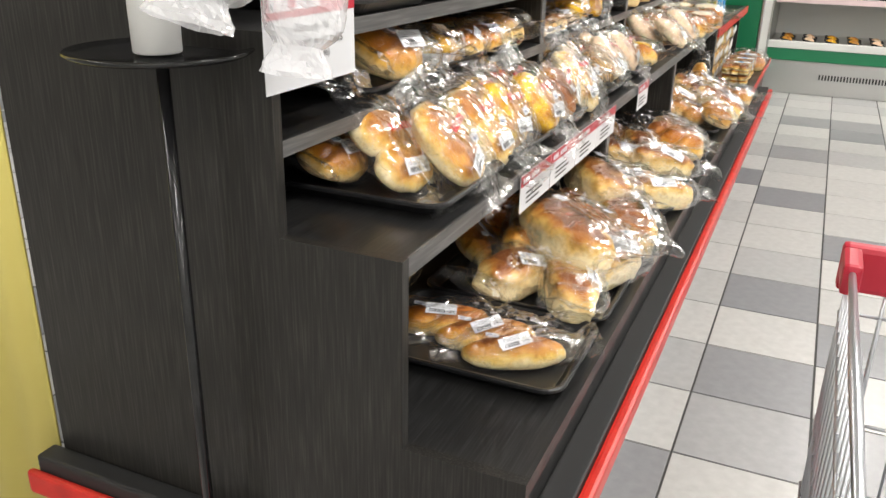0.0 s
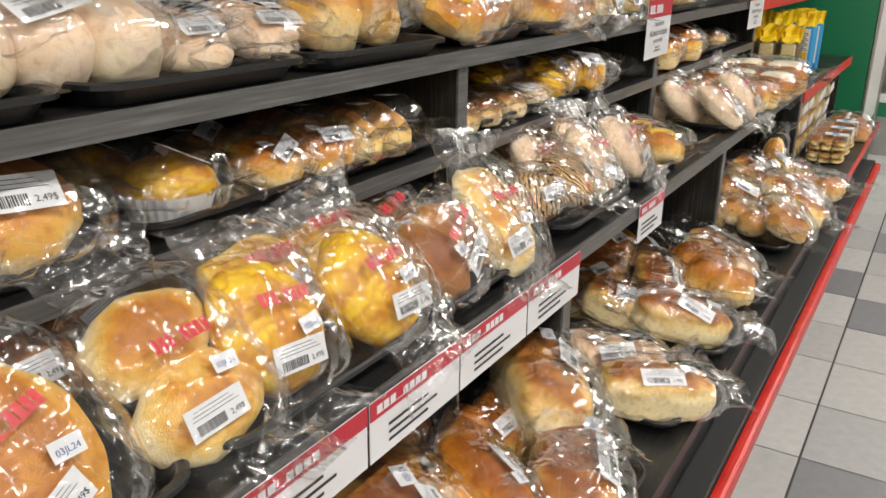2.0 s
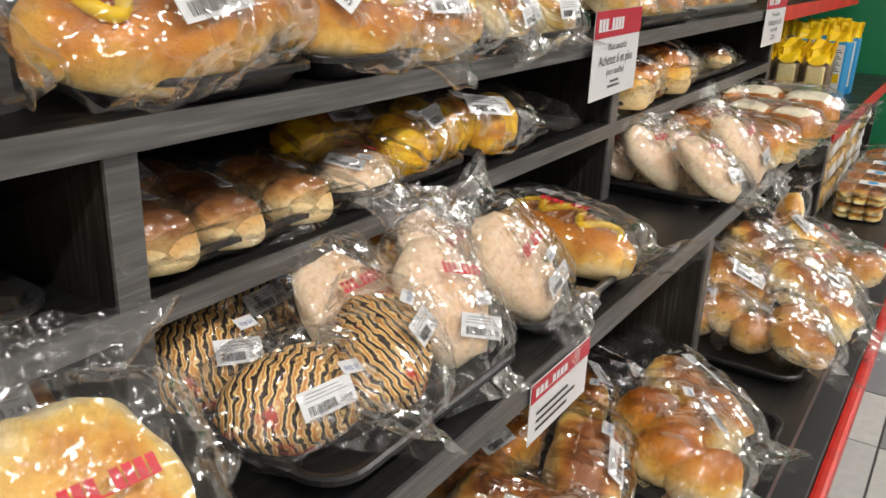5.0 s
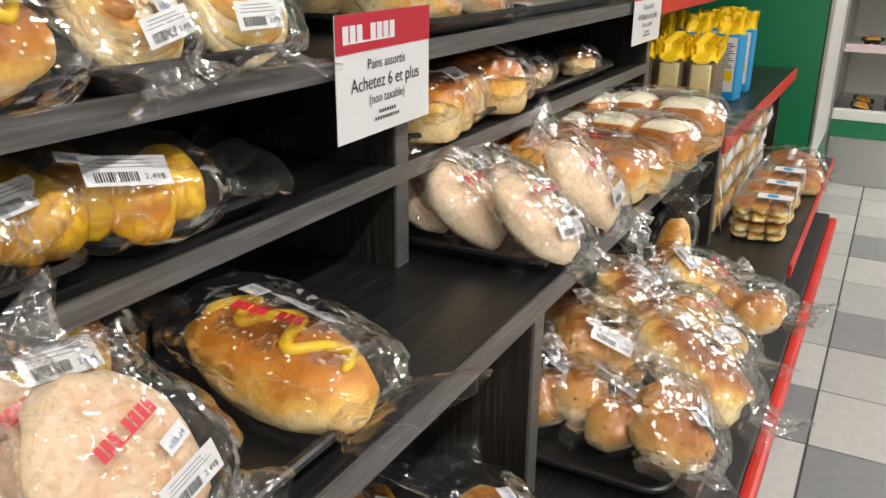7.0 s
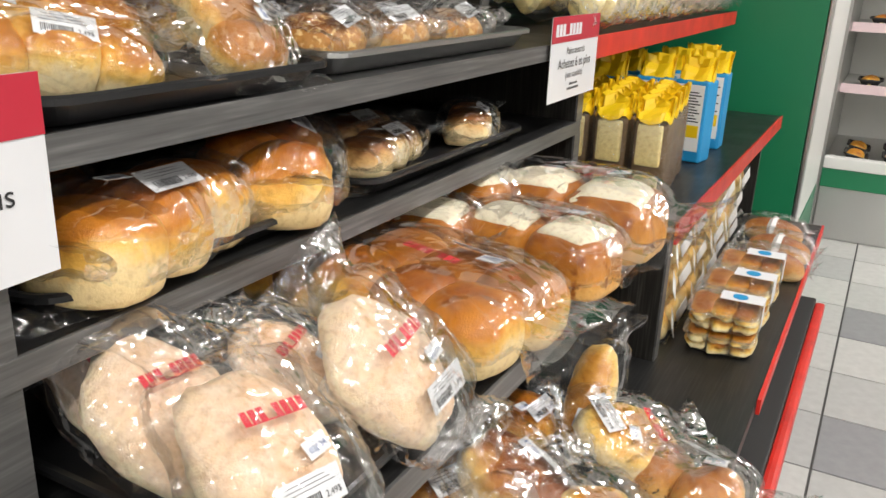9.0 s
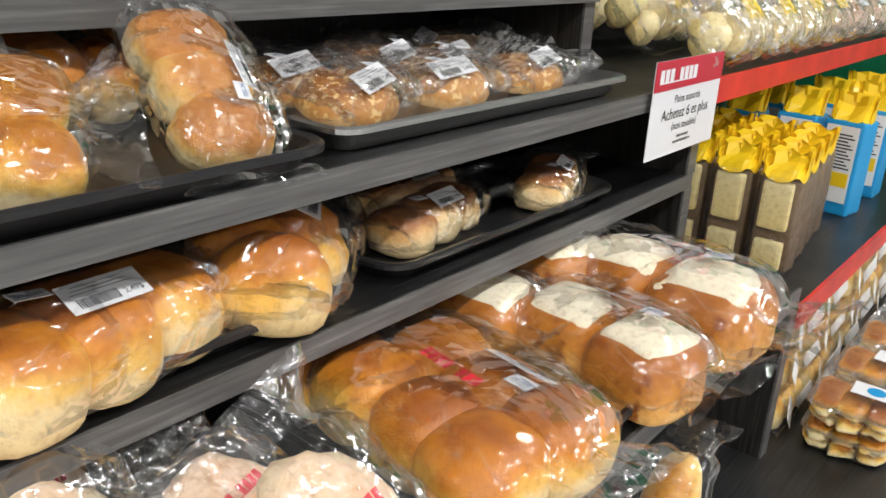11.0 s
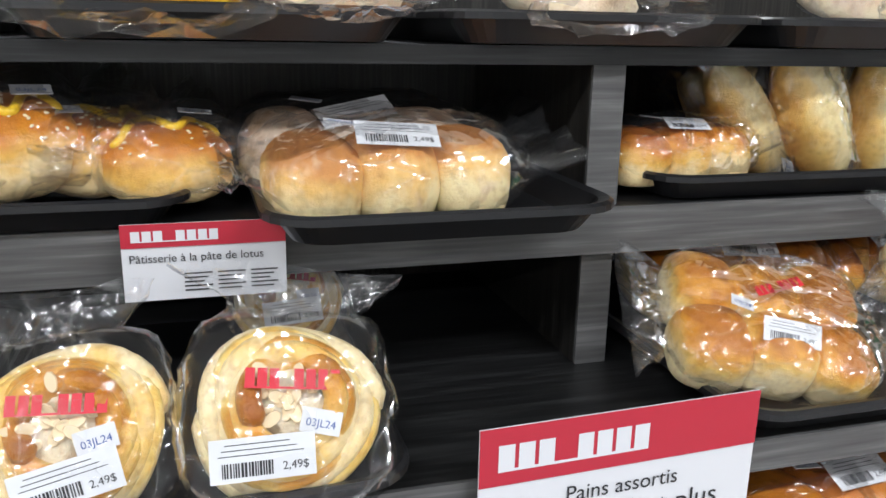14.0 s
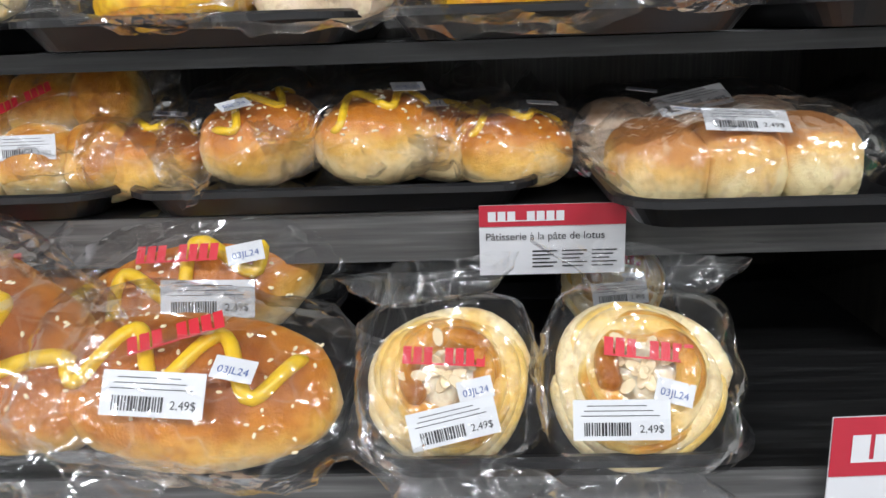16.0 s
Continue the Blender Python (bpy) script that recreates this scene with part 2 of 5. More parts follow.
CREAM = (0.90, 0.70, 0.36)
M_ROLL = material("dark_topped_roll_crust", (0.5, 0.25, 0.1), build=crust_nodes([(0.40, (0.90, 0.72, 0.40)), (0.60, (0.74, 0.44, 0.16)), (0.80, (0.38, 0.15, 0.04)), (1.0, (0.20, 0.075, 0.022))]))
M_GOLD = material("golden_crust", (0.6, 0.3, 0.08), build=crust_nodes([(0.28, CREAM), (0.46, (0.88, 0.52, 0.10)), (0.70, (0.66, 0.24, 0.012)), (1.0, (0.36, 0.10, 0.005))]))
M_BROWN = material("brown_crust", (0.4, 0.18, 0.05), build=crust_nodes([(0.25, (0.86, 0.62, 0.30)), (0.50, (0.64, 0.31, 0.08)), (0.75, (0.44, 0.17, 0.035)), (1.0, (0.28, 0.09, 0.02))]))
M_PALE = material("pale_floured_crust", (0.8, 0.62, 0.45), build=crust_nodes([(0.25, (0.91, 0.79, 0.54)), (0.58, (0.86, 0.64, 0.42)), (0.85, (0.80, 0.54, 0.34)), (1.0, (0.62, 0.36, 0.18))], (0.40, 0.30, (0.87, 0.69, 0.52)), (0.5, 0.75)))
M_BLOND = material("blond_crust", (0.8, 0.55, 0.25), build=crust_nodes([(0.26, (0.92, 0.78, 0.44)), (0.48, (0.89, 0.62, 0.16)), (0.66, (0.68, 0.31, 0.028)), (0.98, (0.34, 0.105, 0.012))]))


def custard_nodes(n, l, b):
    warp = noise_of(n, l, 30.0, detail=4.0)
    tc = n.new("ShaderNodeTexCoord")
    bend = n.new("ShaderNodeVectorMath")
    bend.operation = "MULTIPLY_ADD"
    l.new(warp.outputs["Color"], bend.inputs[0])
    bend.inputs[1].default_value = (0.08, 0.08, 0.08)
    l.new(tc.outputs["Object"], bend.inputs[2])
    vo = node(n, "ShaderNodeTexVoronoi", Scale=34.0)
    vo.feature = "DISTANCE_TO_EDGE"
    l.new(bend.outputs[0], vo.inputs["Vector"])
    r = ramp(n, [(0.0, (0.70, 0.36, 0.008)), (0.14, (0.86, 0.52, 0.010)), (0.3, (0.93, 0.62, 0.014)), (0.6, (0.95, 0.70, 0.05))])
    l.new(vo.outputs[0], r.inputs[0])
    tone = ramp(n, [(0.36, (0.74, 0.50, 0.3)), (0.60, (1, 1, 1))])
    l.new(warp.outputs[0], tone.inputs[0])
    mx = n.new("ShaderNodeMix")
    mx.data_type, mx.blend_type = "RGBA", "MULTIPLY"
    mx.inputs[0].default_value = 1.0
    l.new(r.outputs[0], mx.inputs[6])
    l.new(tone.outputs[0], mx.inputs[7])
    l.new(mx.outputs[2], b.inputs["Base Color"])
    bump(n, l, b, vo.outputs[0], 0.25, 0.004)


M_CUSTARD = material("yellow_custard_crust", (0.8, 0.5, 0.05), 0.45, build=custard_nodes)
M_MILKY = material("milky_roll_crust", (0.85, 0.66, 0.35), build=crust_nodes([(0.35, (0.92, 0.76, 0.38)), (0.62, (0.88, 0.58, 0.16)), (0.95, (0.58, 0.25, 0.03))]))
M_TOAST = material("browned_top_crust", (0.8, 0.5, 0.2), build=crust_nodes([(0.42, (0.92, 0.77, 0.44)), (0.68, (0.88, 0.58, 0.17)), (0.86, (0.52, 0.20, 0.03)), (1.0, (0.27, 0.08, 0.012))]))
M_SOFT = material("soft_pull_apart_crust", (0.8, 0.55, 0.2), build=crust_nodes([(0.42, (0.92, 0.77, 0.45)), (0.66, (0.90, 0.60, 0.16)), (0.86, (0.74, 0.34, 0.036)), (1.0, (0.50, 0.18, 0.014))]))
M_FLOURED = material("flour_dusted_crust", (0.85, 0.65, 0.4), build=crust_nodes([(0.34, (0.92, 0.77, 0.42)), (0.58, (0.86, 0.53, 0.15)), (0.78, (0.64, 0.28, 0.06)), (1.0, (0.46, 0.18, 0.04))], (0.58, 0.2, (0.78, 0.58, 0.38)), (0.5, 0.75)))
M_BROWNED = material("browned_loaf_side", (0.6, 0.3, 0.1), build=crust_nodes([(0.0, (0.80, 0.50, 0.17)), (0.45, (0.66, 0.28, 0.035)), (0.8, (0.50, 0.18, 0.018)), (1.0, (0.40, 0.13, 0.012))], (0.56, 0.1, (0.34, 0.10, 0.012)), grain=45.0))
M_SPECK = material("seeded_crust", (0.7, 0.4, 0.12), build=crust_nodes([(0.15, (0.90, 0.74, 0.46)), (0.45, (0.78, 0.46, 0.13)), (0.75, (0.58, 0.25, 0.05)), (1.0, (0.4, 0.14, 0.02))], (0.66, 0.02, (0.05, 0.035, 0.02)), grain=130.0))
M_SESAME = material("sesame_crust", (0.6, 0.35, 0.1), build=crust_nodes([(0.1, (0.80, 0.55, 0.26)), (0.4, (0.62, 0.31, 0.08)), (0.8, (0.44, 0.18, 0.035)), (1.0, (0.3, 0.1, 0.02))], (0.55, 0.05, (0.80, 0.56, 0.24)), grain=160.0))
M_CRUMB = material("white_bread_crumb", (0.86, 0.74, 0.50), 0.8, build=crust_nodes([(0.1, (0.82, 0.60, 0.30)), (0.6, (0.86, 0.74, 0.48)), (0.9, (0.90, 0.82, 0.62))], rough=(0.7, 0.9), grain=90.0))
M_SPONGE = material("sponge_cake", (0.8, 0.58, 0.2), 0.8, build=crust_nodes([(0.1, (0.93, 0.76, 0.32)), (0.9, (0.95, 0.82, 0.44))], rough=(0.7, 0.9)))
M_MUSTARD = material("yellow_mustard", (0.90, 0.58, 0.015), 0.3)
M_SEED = material("sesame_seed", (0.90, 0.78, 0.52), 0.5)
M_ALMOND = material("almond_flake", (0.88, 0.72, 0.45), 0.5)
M_PAPER = material("white_paper", (0.84, 0.84, 0.82), 0.6)
M_LABEL = material("white_label", (0.74, 0.75, 0.77), 0.45)
M_INK = material("black_ink", (0.025, 0.025, 0.028), 0.5)
M_BLUEINK = material("blue_stamp_ink", (0.05, 0.11, 0.35), 0.5)
M_LOGO = material("red_print", (0.62, 0.022, 0.04), 0.4)
M_SIGNRED = material("sign_red", (0.50, 0.022, 0.045), 0.35)
M_SIGNWHITE = material("sign_white", (0.74, 0.745, 0.77), 0.35)
M_BLUE = material("blue_carton_print", (0.02, 0.30, 0.62), 0.35)
M_CARD = material("brown_card", (0.20, 0.13, 0.07), 0.7, build=crust_nodes([(0.1, (0.16, 0.10, 0.05)), (0.9, (0.26, 0.18, 0.10))], rough=(0.6, 0.8)))
M_YFILM = material("yellow_film", (0.92, 0.62, 0.012), 0.3)
M_ALU = material("aluminium_pan", (0.62, 0.62, 0.62), 0.28, 1.0)
M_CHROME = material("zinc_wire", (0.62, 0.64, 0.68), 0.3, 0.9)
M_REDPL = material("red_cart_plastic", (0.42, 0.010, 0.03), 0.38)


def stripe_nodes(n, l, b):
    tc = n.new("ShaderNodeTexCoord")
    w = node(n, "ShaderNodeTexWave", Scale=44.0, Distortion=6.0, Detail=3.0)
    w.inputs["Detail Scale"].default_value = 1.6
    w.bands_direction = "DIAGONAL"
    l.new(tc.outputs["Object"], w.inputs["Vector"])
    r = ramp(n, [(0.30, (0.035, 0.018, 0.014)), (0.42, (0.80, 0.52, 0.16)), (0.72, (0.88, 0.68, 0.34)), (0.93, (0.62, 0.26, 0.05))])
    l.new(w.outputs[1], r.inputs[0])
    jam = noise_of(n, l, 24.0)
    jr = ramp(n, [(0.60, (0, 0, 0)), (0.66, (1, 1, 1))])
    l.new(jam.outputs[0], jr.inputs[0])
    mx = n.new("ShaderNodeMix")
    mx.data_type = "RGBA"
    l.new(jr.outputs[0], mx.inputs[0])
    l.new(r.outputs[0], mx.inputs[6])
    mx.inputs[7].default_value = (0.50, 0.04, 0.02, 1)
    l.new(mx.outputs[2], b.inputs["Base Color"])
    bump(n, l, b, w.outputs[1], 0.4, 0.002)


M_STRIPE = material("chocolate_striped_crust", (0.5, 0.3, 0.1), 0.4, build=stripe_nodes)


def film_material(name, gloss, creases, haze):
    """Clear wrapping film: mostly see-through, with sharp reflections on its creases."""
    m = bpy.data.materials.new(name)
    m.use_nodes = True
    n, l = m.node_tree.nodes, m.node_tree.links
    n.clear()
    out = n.new("ShaderNodeOutputMaterial")
    clear = n.new("ShaderNodeBsdfTransparent")
    clear.inputs[0].default_value = (0.97, 0.97, 0.975, 1)
    shine = n.new("ShaderNodeBsdfGlossy")
    shine.inputs["Roughness"].default_value = 0.10
    shine.inputs[0].default_value = (1, 1, 1, 1)
    veil = n.new("ShaderNodeBsdfDiffuse")
    veil.inputs[0].default_value = (0.9, 0.9, 0.92, 1)
    lw = node(n, "ShaderNodeLayerWeight", Blend=0.22)
    warp = noise_of(n, l, 16.0, (1, 0.6, 1), 3.0)
    tc = n.new("ShaderNodeTexCoord")
    bend = n.new("ShaderNodeVectorMath")
    bend.operation = "MULTIPLY_ADD"
    l.new(warp.outputs["Color"], bend.inputs[0])
    bend.inputs[1].default_value = (0.05, 0.05, 0.05)
    l.new(tc.outputs["Object"], bend.inputs[2])
    squeeze = n.new("ShaderNodeMapping")
    squeeze.inputs["Scale"].default_value = (1, 0.32, 1)
    l.new(bend.outputs[0], squeeze.inputs["Vector"])
    t = node(n, "ShaderNodeTexVoronoi", Scale=26.0)
    t.feature = "DISTANCE_TO_EDGE"
    l.new(squeeze.outputs[0], t.inputs["Vector"])
    rd = ramp(n, [(0.0, (1, 1, 1)), (0.022, (0.22, 0.22, 0.22)), (0.10, (0, 0, 0))])
    l.new(t.outputs[0], rd.inputs[0])
    f = n.new("ShaderNodeMath")
    f.operation = "MULTIPLY_ADD"
    l.new(rd.outputs[0], f.inputs[0])
    f.inputs[1].default_value = creases
    f.inputs[2].default_value = gloss
    g = n.new("ShaderNodeMath")
    g.use_clamp = True
    g.inputs[1].default_value = 0.0
    l.new(f.outputs[0], g.inputs[0])
    fr = n.new("ShaderNodeMath")
    fr.operation = "MULTIPLY"
    fr.inputs[1].default_value = 0.34
    l.new(lw.outputs["Fresnel"], fr.inputs[0])
    l.new(fr.outputs[0], g.inputs[1])
    fine = node(n, "ShaderNodeTexVoronoi", Scale=58.0)
    l.new(bend.outputs[0], fine.inputs["Vector"])
    height = n.new("ShaderNodeMath")
    height.operation = "MULTIPLY_ADD"
    l.new(fine.outputs[0], height.inputs[0])
    height.inputs[1].default_value = 0.30
    l.new(t.outputs[0], height.inputs[2])
    bp = node(n, "ShaderNodeBump", Strength=0.9, Distance=0.013)
    l.new(height.outputs[0], bp.inputs["Height"])
    l.new(bp.outputs[0], shine.inputs["Normal"])
    a = n.new("ShaderNodeMixShader")
    a.inputs[0].default_value = haze
    l.new(clear.outputs[0], a.inputs[1])
    l.new(veil.outputs[0], a.inputs[2])
    mix = n.new("ShaderNodeMixShader")
    l.new(g.outputs[0], mix.inputs[0])
    l.new(a.outputs[0], mix.inputs[1])
    l.new(shine.outputs[0], mix.inputs[2])
    l.new(mix.outputs[0], out.inputs[0])
    return m


M_FILM = film_material("clear_bag_film", 0.034, 0.17, 0.010)
M_HAZE = film_material("milky_bag_plastic", 0.03, 0.10, 0.45)
M_SHELL = film_material("clear_plastic_box", 0.035, 0.02, 0.015)


# ---- bread shapes ----
def blobs_bm(lobes, seed=0, rough=0.05, sub=3, flat=True, square=1.0):
    """Rounded dough lobes: (cx, cy, rx, ry, height), resting on z = 0."""
    bm = bmesh.new()
    for k, (cx, cy, rx, ry, h) in enumerate(lobes):
        made = bmesh.ops.create_icosphere(bm, subdivisions=sub, radius=1)["verts"]
        for v in made:
            p = v.co.copy()
            d = 1 + 1.5 * rough * noise.noise(p * 1.6 + Vector((seed * 3.1, k * 5.7, 0))) + rough * 0.4 * noise.noise(p * 4 + Vector((k, seed, 3)))
            if square != 1.0:
                p = Vector([math.copysign(abs(c) ** square, c) for c in p])
            z = p.z * 0.62 + 0.38
            if flat:
                z = max(z, 0.015 * p.z + 0.015)
            v.co = (cx + rx * p.x * d, cy + ry * p.y * d, h * z * (0.9 + 0.1 * d))
    return bm


def squiggle_bm(points, r, seg=7):
    """A tube through points."""
    bm = bmesh.new()
    rings = []
    for i, p in enumerate(points):
        a, b = Vector(points[max(i - 1, 0)]), Vector(points[min(i + 1, len(points) - 1)])
        t = (b - a).normalized()
        u = t.orthogonal().normalized()
        w = t.cross(u)
        rr = r * (0.55 if i in (0, len(points) - 1) else 1)
        rings.append([bm.verts.new(Vector(p) + rr * (math.cos(k * math.tau / seg) * u + math.sin(k * math.tau / seg) * w)) for k in range(seg)])
    for a, b in zip(rings, rings[1:]):
        best = min(range(seg), key=lambda o: sum((a[k].co - b[(k + o) % seg].co).length for k in range(seg)))
        for k in range(seg):
            bm.faces.new((a[k], a[(k + 1) % seg], b[(k + 1 + best) % seg], b[(k + best) % seg]))
    bm.faces.new(rings[0][::-1])
    bm.faces.new(rings[-1])
    bmesh.ops.recalc_face_normals(bm, faces=bm.faces[:])
    return bm


def bag_bm(a, b, h, seed, fin=0.045, flare=0.8):
    """A pillow bag round a loaf of half depth a, half length b and height h, with crumpled seals at both ends of y."""
    bm = bmesh.new()
    n, m = 36, 36
    rings = []
    rnd = random.Random(seed * 7 + 1)
    lift = (rnd.uniform(-0.1, 0.7), rnd.uniform(-0.1, 0.7))
    fe = fin / b
    for i in range(n):
        s = -(1 + fe) + 2 * (1 + fe) * i / (n - 1)
        e = abs(s)
        side = 0 if s < 0 else 1
        if e <= 1:
            f = max(0.24, (1 - e ** 3.2) ** (1 / 3.2))
            xr, zr, zc = a * (0.42 + 0.58 * f) * 1.07, h / 2 * f * 1.03 + 0.004, h / 2 + 0.003
        else:
            q = (e - 1) / fe
            xr, zr = a * 0.56 * 1.07 * (1 + q * flare), (h / 2 * 0.24 + 0.004) * (1 - q) ** 2 + 0.0006
            zc = h / 2 + 0.003 + q * fin * lift[side]
        ring = []
        for k in range(m):
            t = k * math.tau / m
            c, sn = math.cos(t), math.sin(t)
            x = xr * math.copysign(abs(c) ** 0.75, c)
            z = zr * math.copysign(abs(sn) ** 0.75, sn)
            p = Vector((x * 22, s * b * 22, z * 22 + seed * 4.3))
            cr = 0.5 - abs(noise.noise(p))
            cr2 = 0.5 - abs(noise.noise(p * 2.6))
            k2 = 1 if e <= 1 else 1 + 1.5 * (e - 1) / fe
            d = (0.010 * cr + 0.0065 * cr2) * k2
            y = s * b * 1.03 + (0.006 * noise.noise(p * 0.7 + Vector((9, 0, 0))) if e > 1 else 0)
            ring.append(bm.verts.new((x + d * c, y, max(zc + z + d * sn + (0.006 * noise.noise(p * 0.5) * (k2 - 1)), 0.0008))))
        rings.append(ring)
    for p, q in zip(rings, rings[1:]):
        for k in range(m):
            if math.sin((k + 0.5) * math.tau / m) > -0.5 or max(abs(p[0].co.y), abs(q[0].co.y)) > b * 1.03:
                bm.faces.new((p[k], p[(k + 1) % m], q[(k + 1) % m], q[k]))
    return bm


def comb_bm(width, height):
    """Seven blocks in two groups on a thin base line, as one flat shape."""
    bm = bmesh.new()
    u = width / 7.8
    xs = []
    for k in (0, 1, 2, 4, 5, 6, 7):
        xs += [-width / 2 + k * u, -width / 2 + k * u + u * 0.8]
    rows = [[bm.verts.new((x, y, 0)) for x in xs] for y in (-0.62 * height, -0.5 * height, 0.5 * height)]
    for k in range(len(xs) - 1):
        bm.faces.new((rows[0][k], rows[0][k + 1], rows[1][k + 1], rows[1][k]))
        if k % 2 == 0:
            bm.faces.new((rows[1][k], rows[1][k + 1], rows[2][k + 1], rows[2][k]))
    return bm


def bars_bm(rects, z=0.0):
    """Flat printed bars (x0, x1, y0, y1)."""
    bm = bmesh.new()
    for x0, x1, y0, y1 in rects:
        bm.faces.new([bm.verts.new(c) for c in ((x0, y0, z), (x1, y0, z), (x1, y1, z), (x0, y1, z))])
    return bm


text_cache = {}


def text_mesh(words, size):
    key = (words, size)
    if key not in text_cache:
        cu = bpy.data.curves.new("lettering", "FONT")
        cu.body, cu.size, cu.align_x, cu.align_y = words, size, "CENTER", "CENTER"
        tmp = bpy.data.objects.new("lettering", cu)
        scene.collection.objects.link(tmp)
        bpy.context.view_layer.update()
        mesh = bpy.data.meshes.new_from_object(tmp.evaluated_get(bpy.context.evaluated_depsgraph_get()))
        bpy.data.objects.remove(tmp)
        text_cache[key] = mesh
    return text_cache[key]


def lettering(words, size, mat, parent, m, name="lettering"):
    mesh = text_mesh(words, size).copy()
    mesh.materials.clear()
    mesh.materials.append(mat)
    ob = new(name, mesh)
    ob.parent = parent
    ob.matrix_basis = m
    return ob


LABEL_W, LABEL_H = 0.062, 0.026


def barcode_rects(seed):
    rnd = random.Random(seed)
    out, x = [], -0.024
    while x < 0.006:
        w = rnd.choice((0.0006, 0.0009, 0.0014))
        out.append((x, x + w, -0.010, -0.0015))
        x += w + rnd.choice((0.0006, 0.001))
    for k in range(3):
        out.append((-0.026 + 0.002 * k, 0.024 - 0.004 * k, 0.0025 + k * 0.0032, 0.0030 + k * 0.0032))
    return out


def sticker(parent, m, seed, name="price_label"):
    ob = part(name, box_bm(-LABEL_W / 2, LABEL_W / 2, -LABEL_H / 2, LABEL_H / 2, 0, 0.0006), M_LABEL, parent, "white price label with a barcode")
    ob.matrix_basis = m
    part("barcode", bars_bm(barcode_rects(seed), 0.0009), M_INK, ob)
    lettering("2,49$", 0.007, M_INK, ob, pose(0.019, -0.006, 0.0009), "price")
    return ob


def date_sticker(parent, m):
    ob = part("date_sticker", box_bm(-0.0125, 0.0125, -0.0075, 0.0075, 0, 0.0006), M_LABEL, parent, "small white date sticker")
    ob.matrix_basis = m
    lettering("03JL24", 0.0068, M_BLUEINK, ob, pose(0, -0.0015, 0.0009), "date")
    return ob


def logo(parent, m, width=0.05):
    """The bag's printed mark as plain red blocks."""
    ob = part("printed_mark", comb_bm(width, width * 0.2), M_LOGO, parent)
    ob.matrix_basis = m
    return ob


# ---- kinds of packs ----
KINDS = {
    # kind: half depth, half length, height, label, category
    "round_bun": (0.062, 0.066, 0.055, "round golden bun in a clear plastic bag", "bread"),
    "flat_bun": (0.070, 0.085, 0.045, "large golden bread in a clear printed bag", "bread"),
    "custard_bun": (0.066, 0.068, 0.050, "round yellow custard-topped bun in clear film", "bread"),
    "brown_bun": (0.060, 0.070, 0.055, "dark brown buns in a clear plastic bag", "bread"),
    "striped_bun": (0.058, 0.085, 0.055, "chocolate-striped bun in a clear plastic bag", "bread"),
    "floured_bun": (0.068, 0.082, 0.050, "pale floured flat bread in a printed bag", "bread"),
    "mustard_bun": (0.056, 0.100, 0.060, "golden bun with yellow squiggle and sesame seeds, bagged", "bread"),
    "lotus_pastry": (0.060, 0.060, 0.045, "coiled lotus paste pastry with almonds in clear film", "pastry"),
    "milk_loaf": (0.065, 0.105, 0.075, "glossy golden three-lobed milk loaf in a bag", "bread"),
    "pull_apart": (0.085, 0.110, 0.065, "glossy pull-apart milk bread of many buns, bagged", "bread"),
    "braided_loaf": (0.072, 0.095, 0.085, "braided golden loaf with cinnamon in a bag", "bread"),
    "dark_rolls": (0.050, 0.100, 0.055, "dark-topped bread rolls joined in a clear bag", "bread"),
    "mini_loaf": (0.060, 0.095, 0.060, "pale sugared bread rolls joined in a clear bag", "bread"),
    "long_loaf": (0.042, 0.105, 0.055, "long golden loaf in a clear plastic bag", "bread"),
    "white_loaf": (0.055, 0.095, 0.070, "white-topped sliced loaf in a clear plastic bag", "bread"),
    "seeded_bun": (0.062, 0.075, 0.062, "soft buns with black seeds in a clear bag", "bread"),
    "cheese_loaf": (0.050, 0.090, 0.060, "browned cheese-topped loaf in a clear bag", "bread"),
    "sesame_round": (0.056, 0.060, 0.042, "sesame-coated round bun in clear film", "bread"),
    "slice_roll": (0.034, 0.080, 0.055, "blond finger roll in a clear plastic bag", "bread"),
    "twist_bun": (0.050, 0.075, 0.055, "yellow twisted bun in a clear plastic bag", "bread"),
    "sesame_bun": (0.050, 0.054, 0.056, "small sesame bun with yellow squiggle in clear film", "bread"),
    "baguette": (0.028, 0.210, 0.048, "long thin sesame baguette in a clear sleeve", "bread"),
}


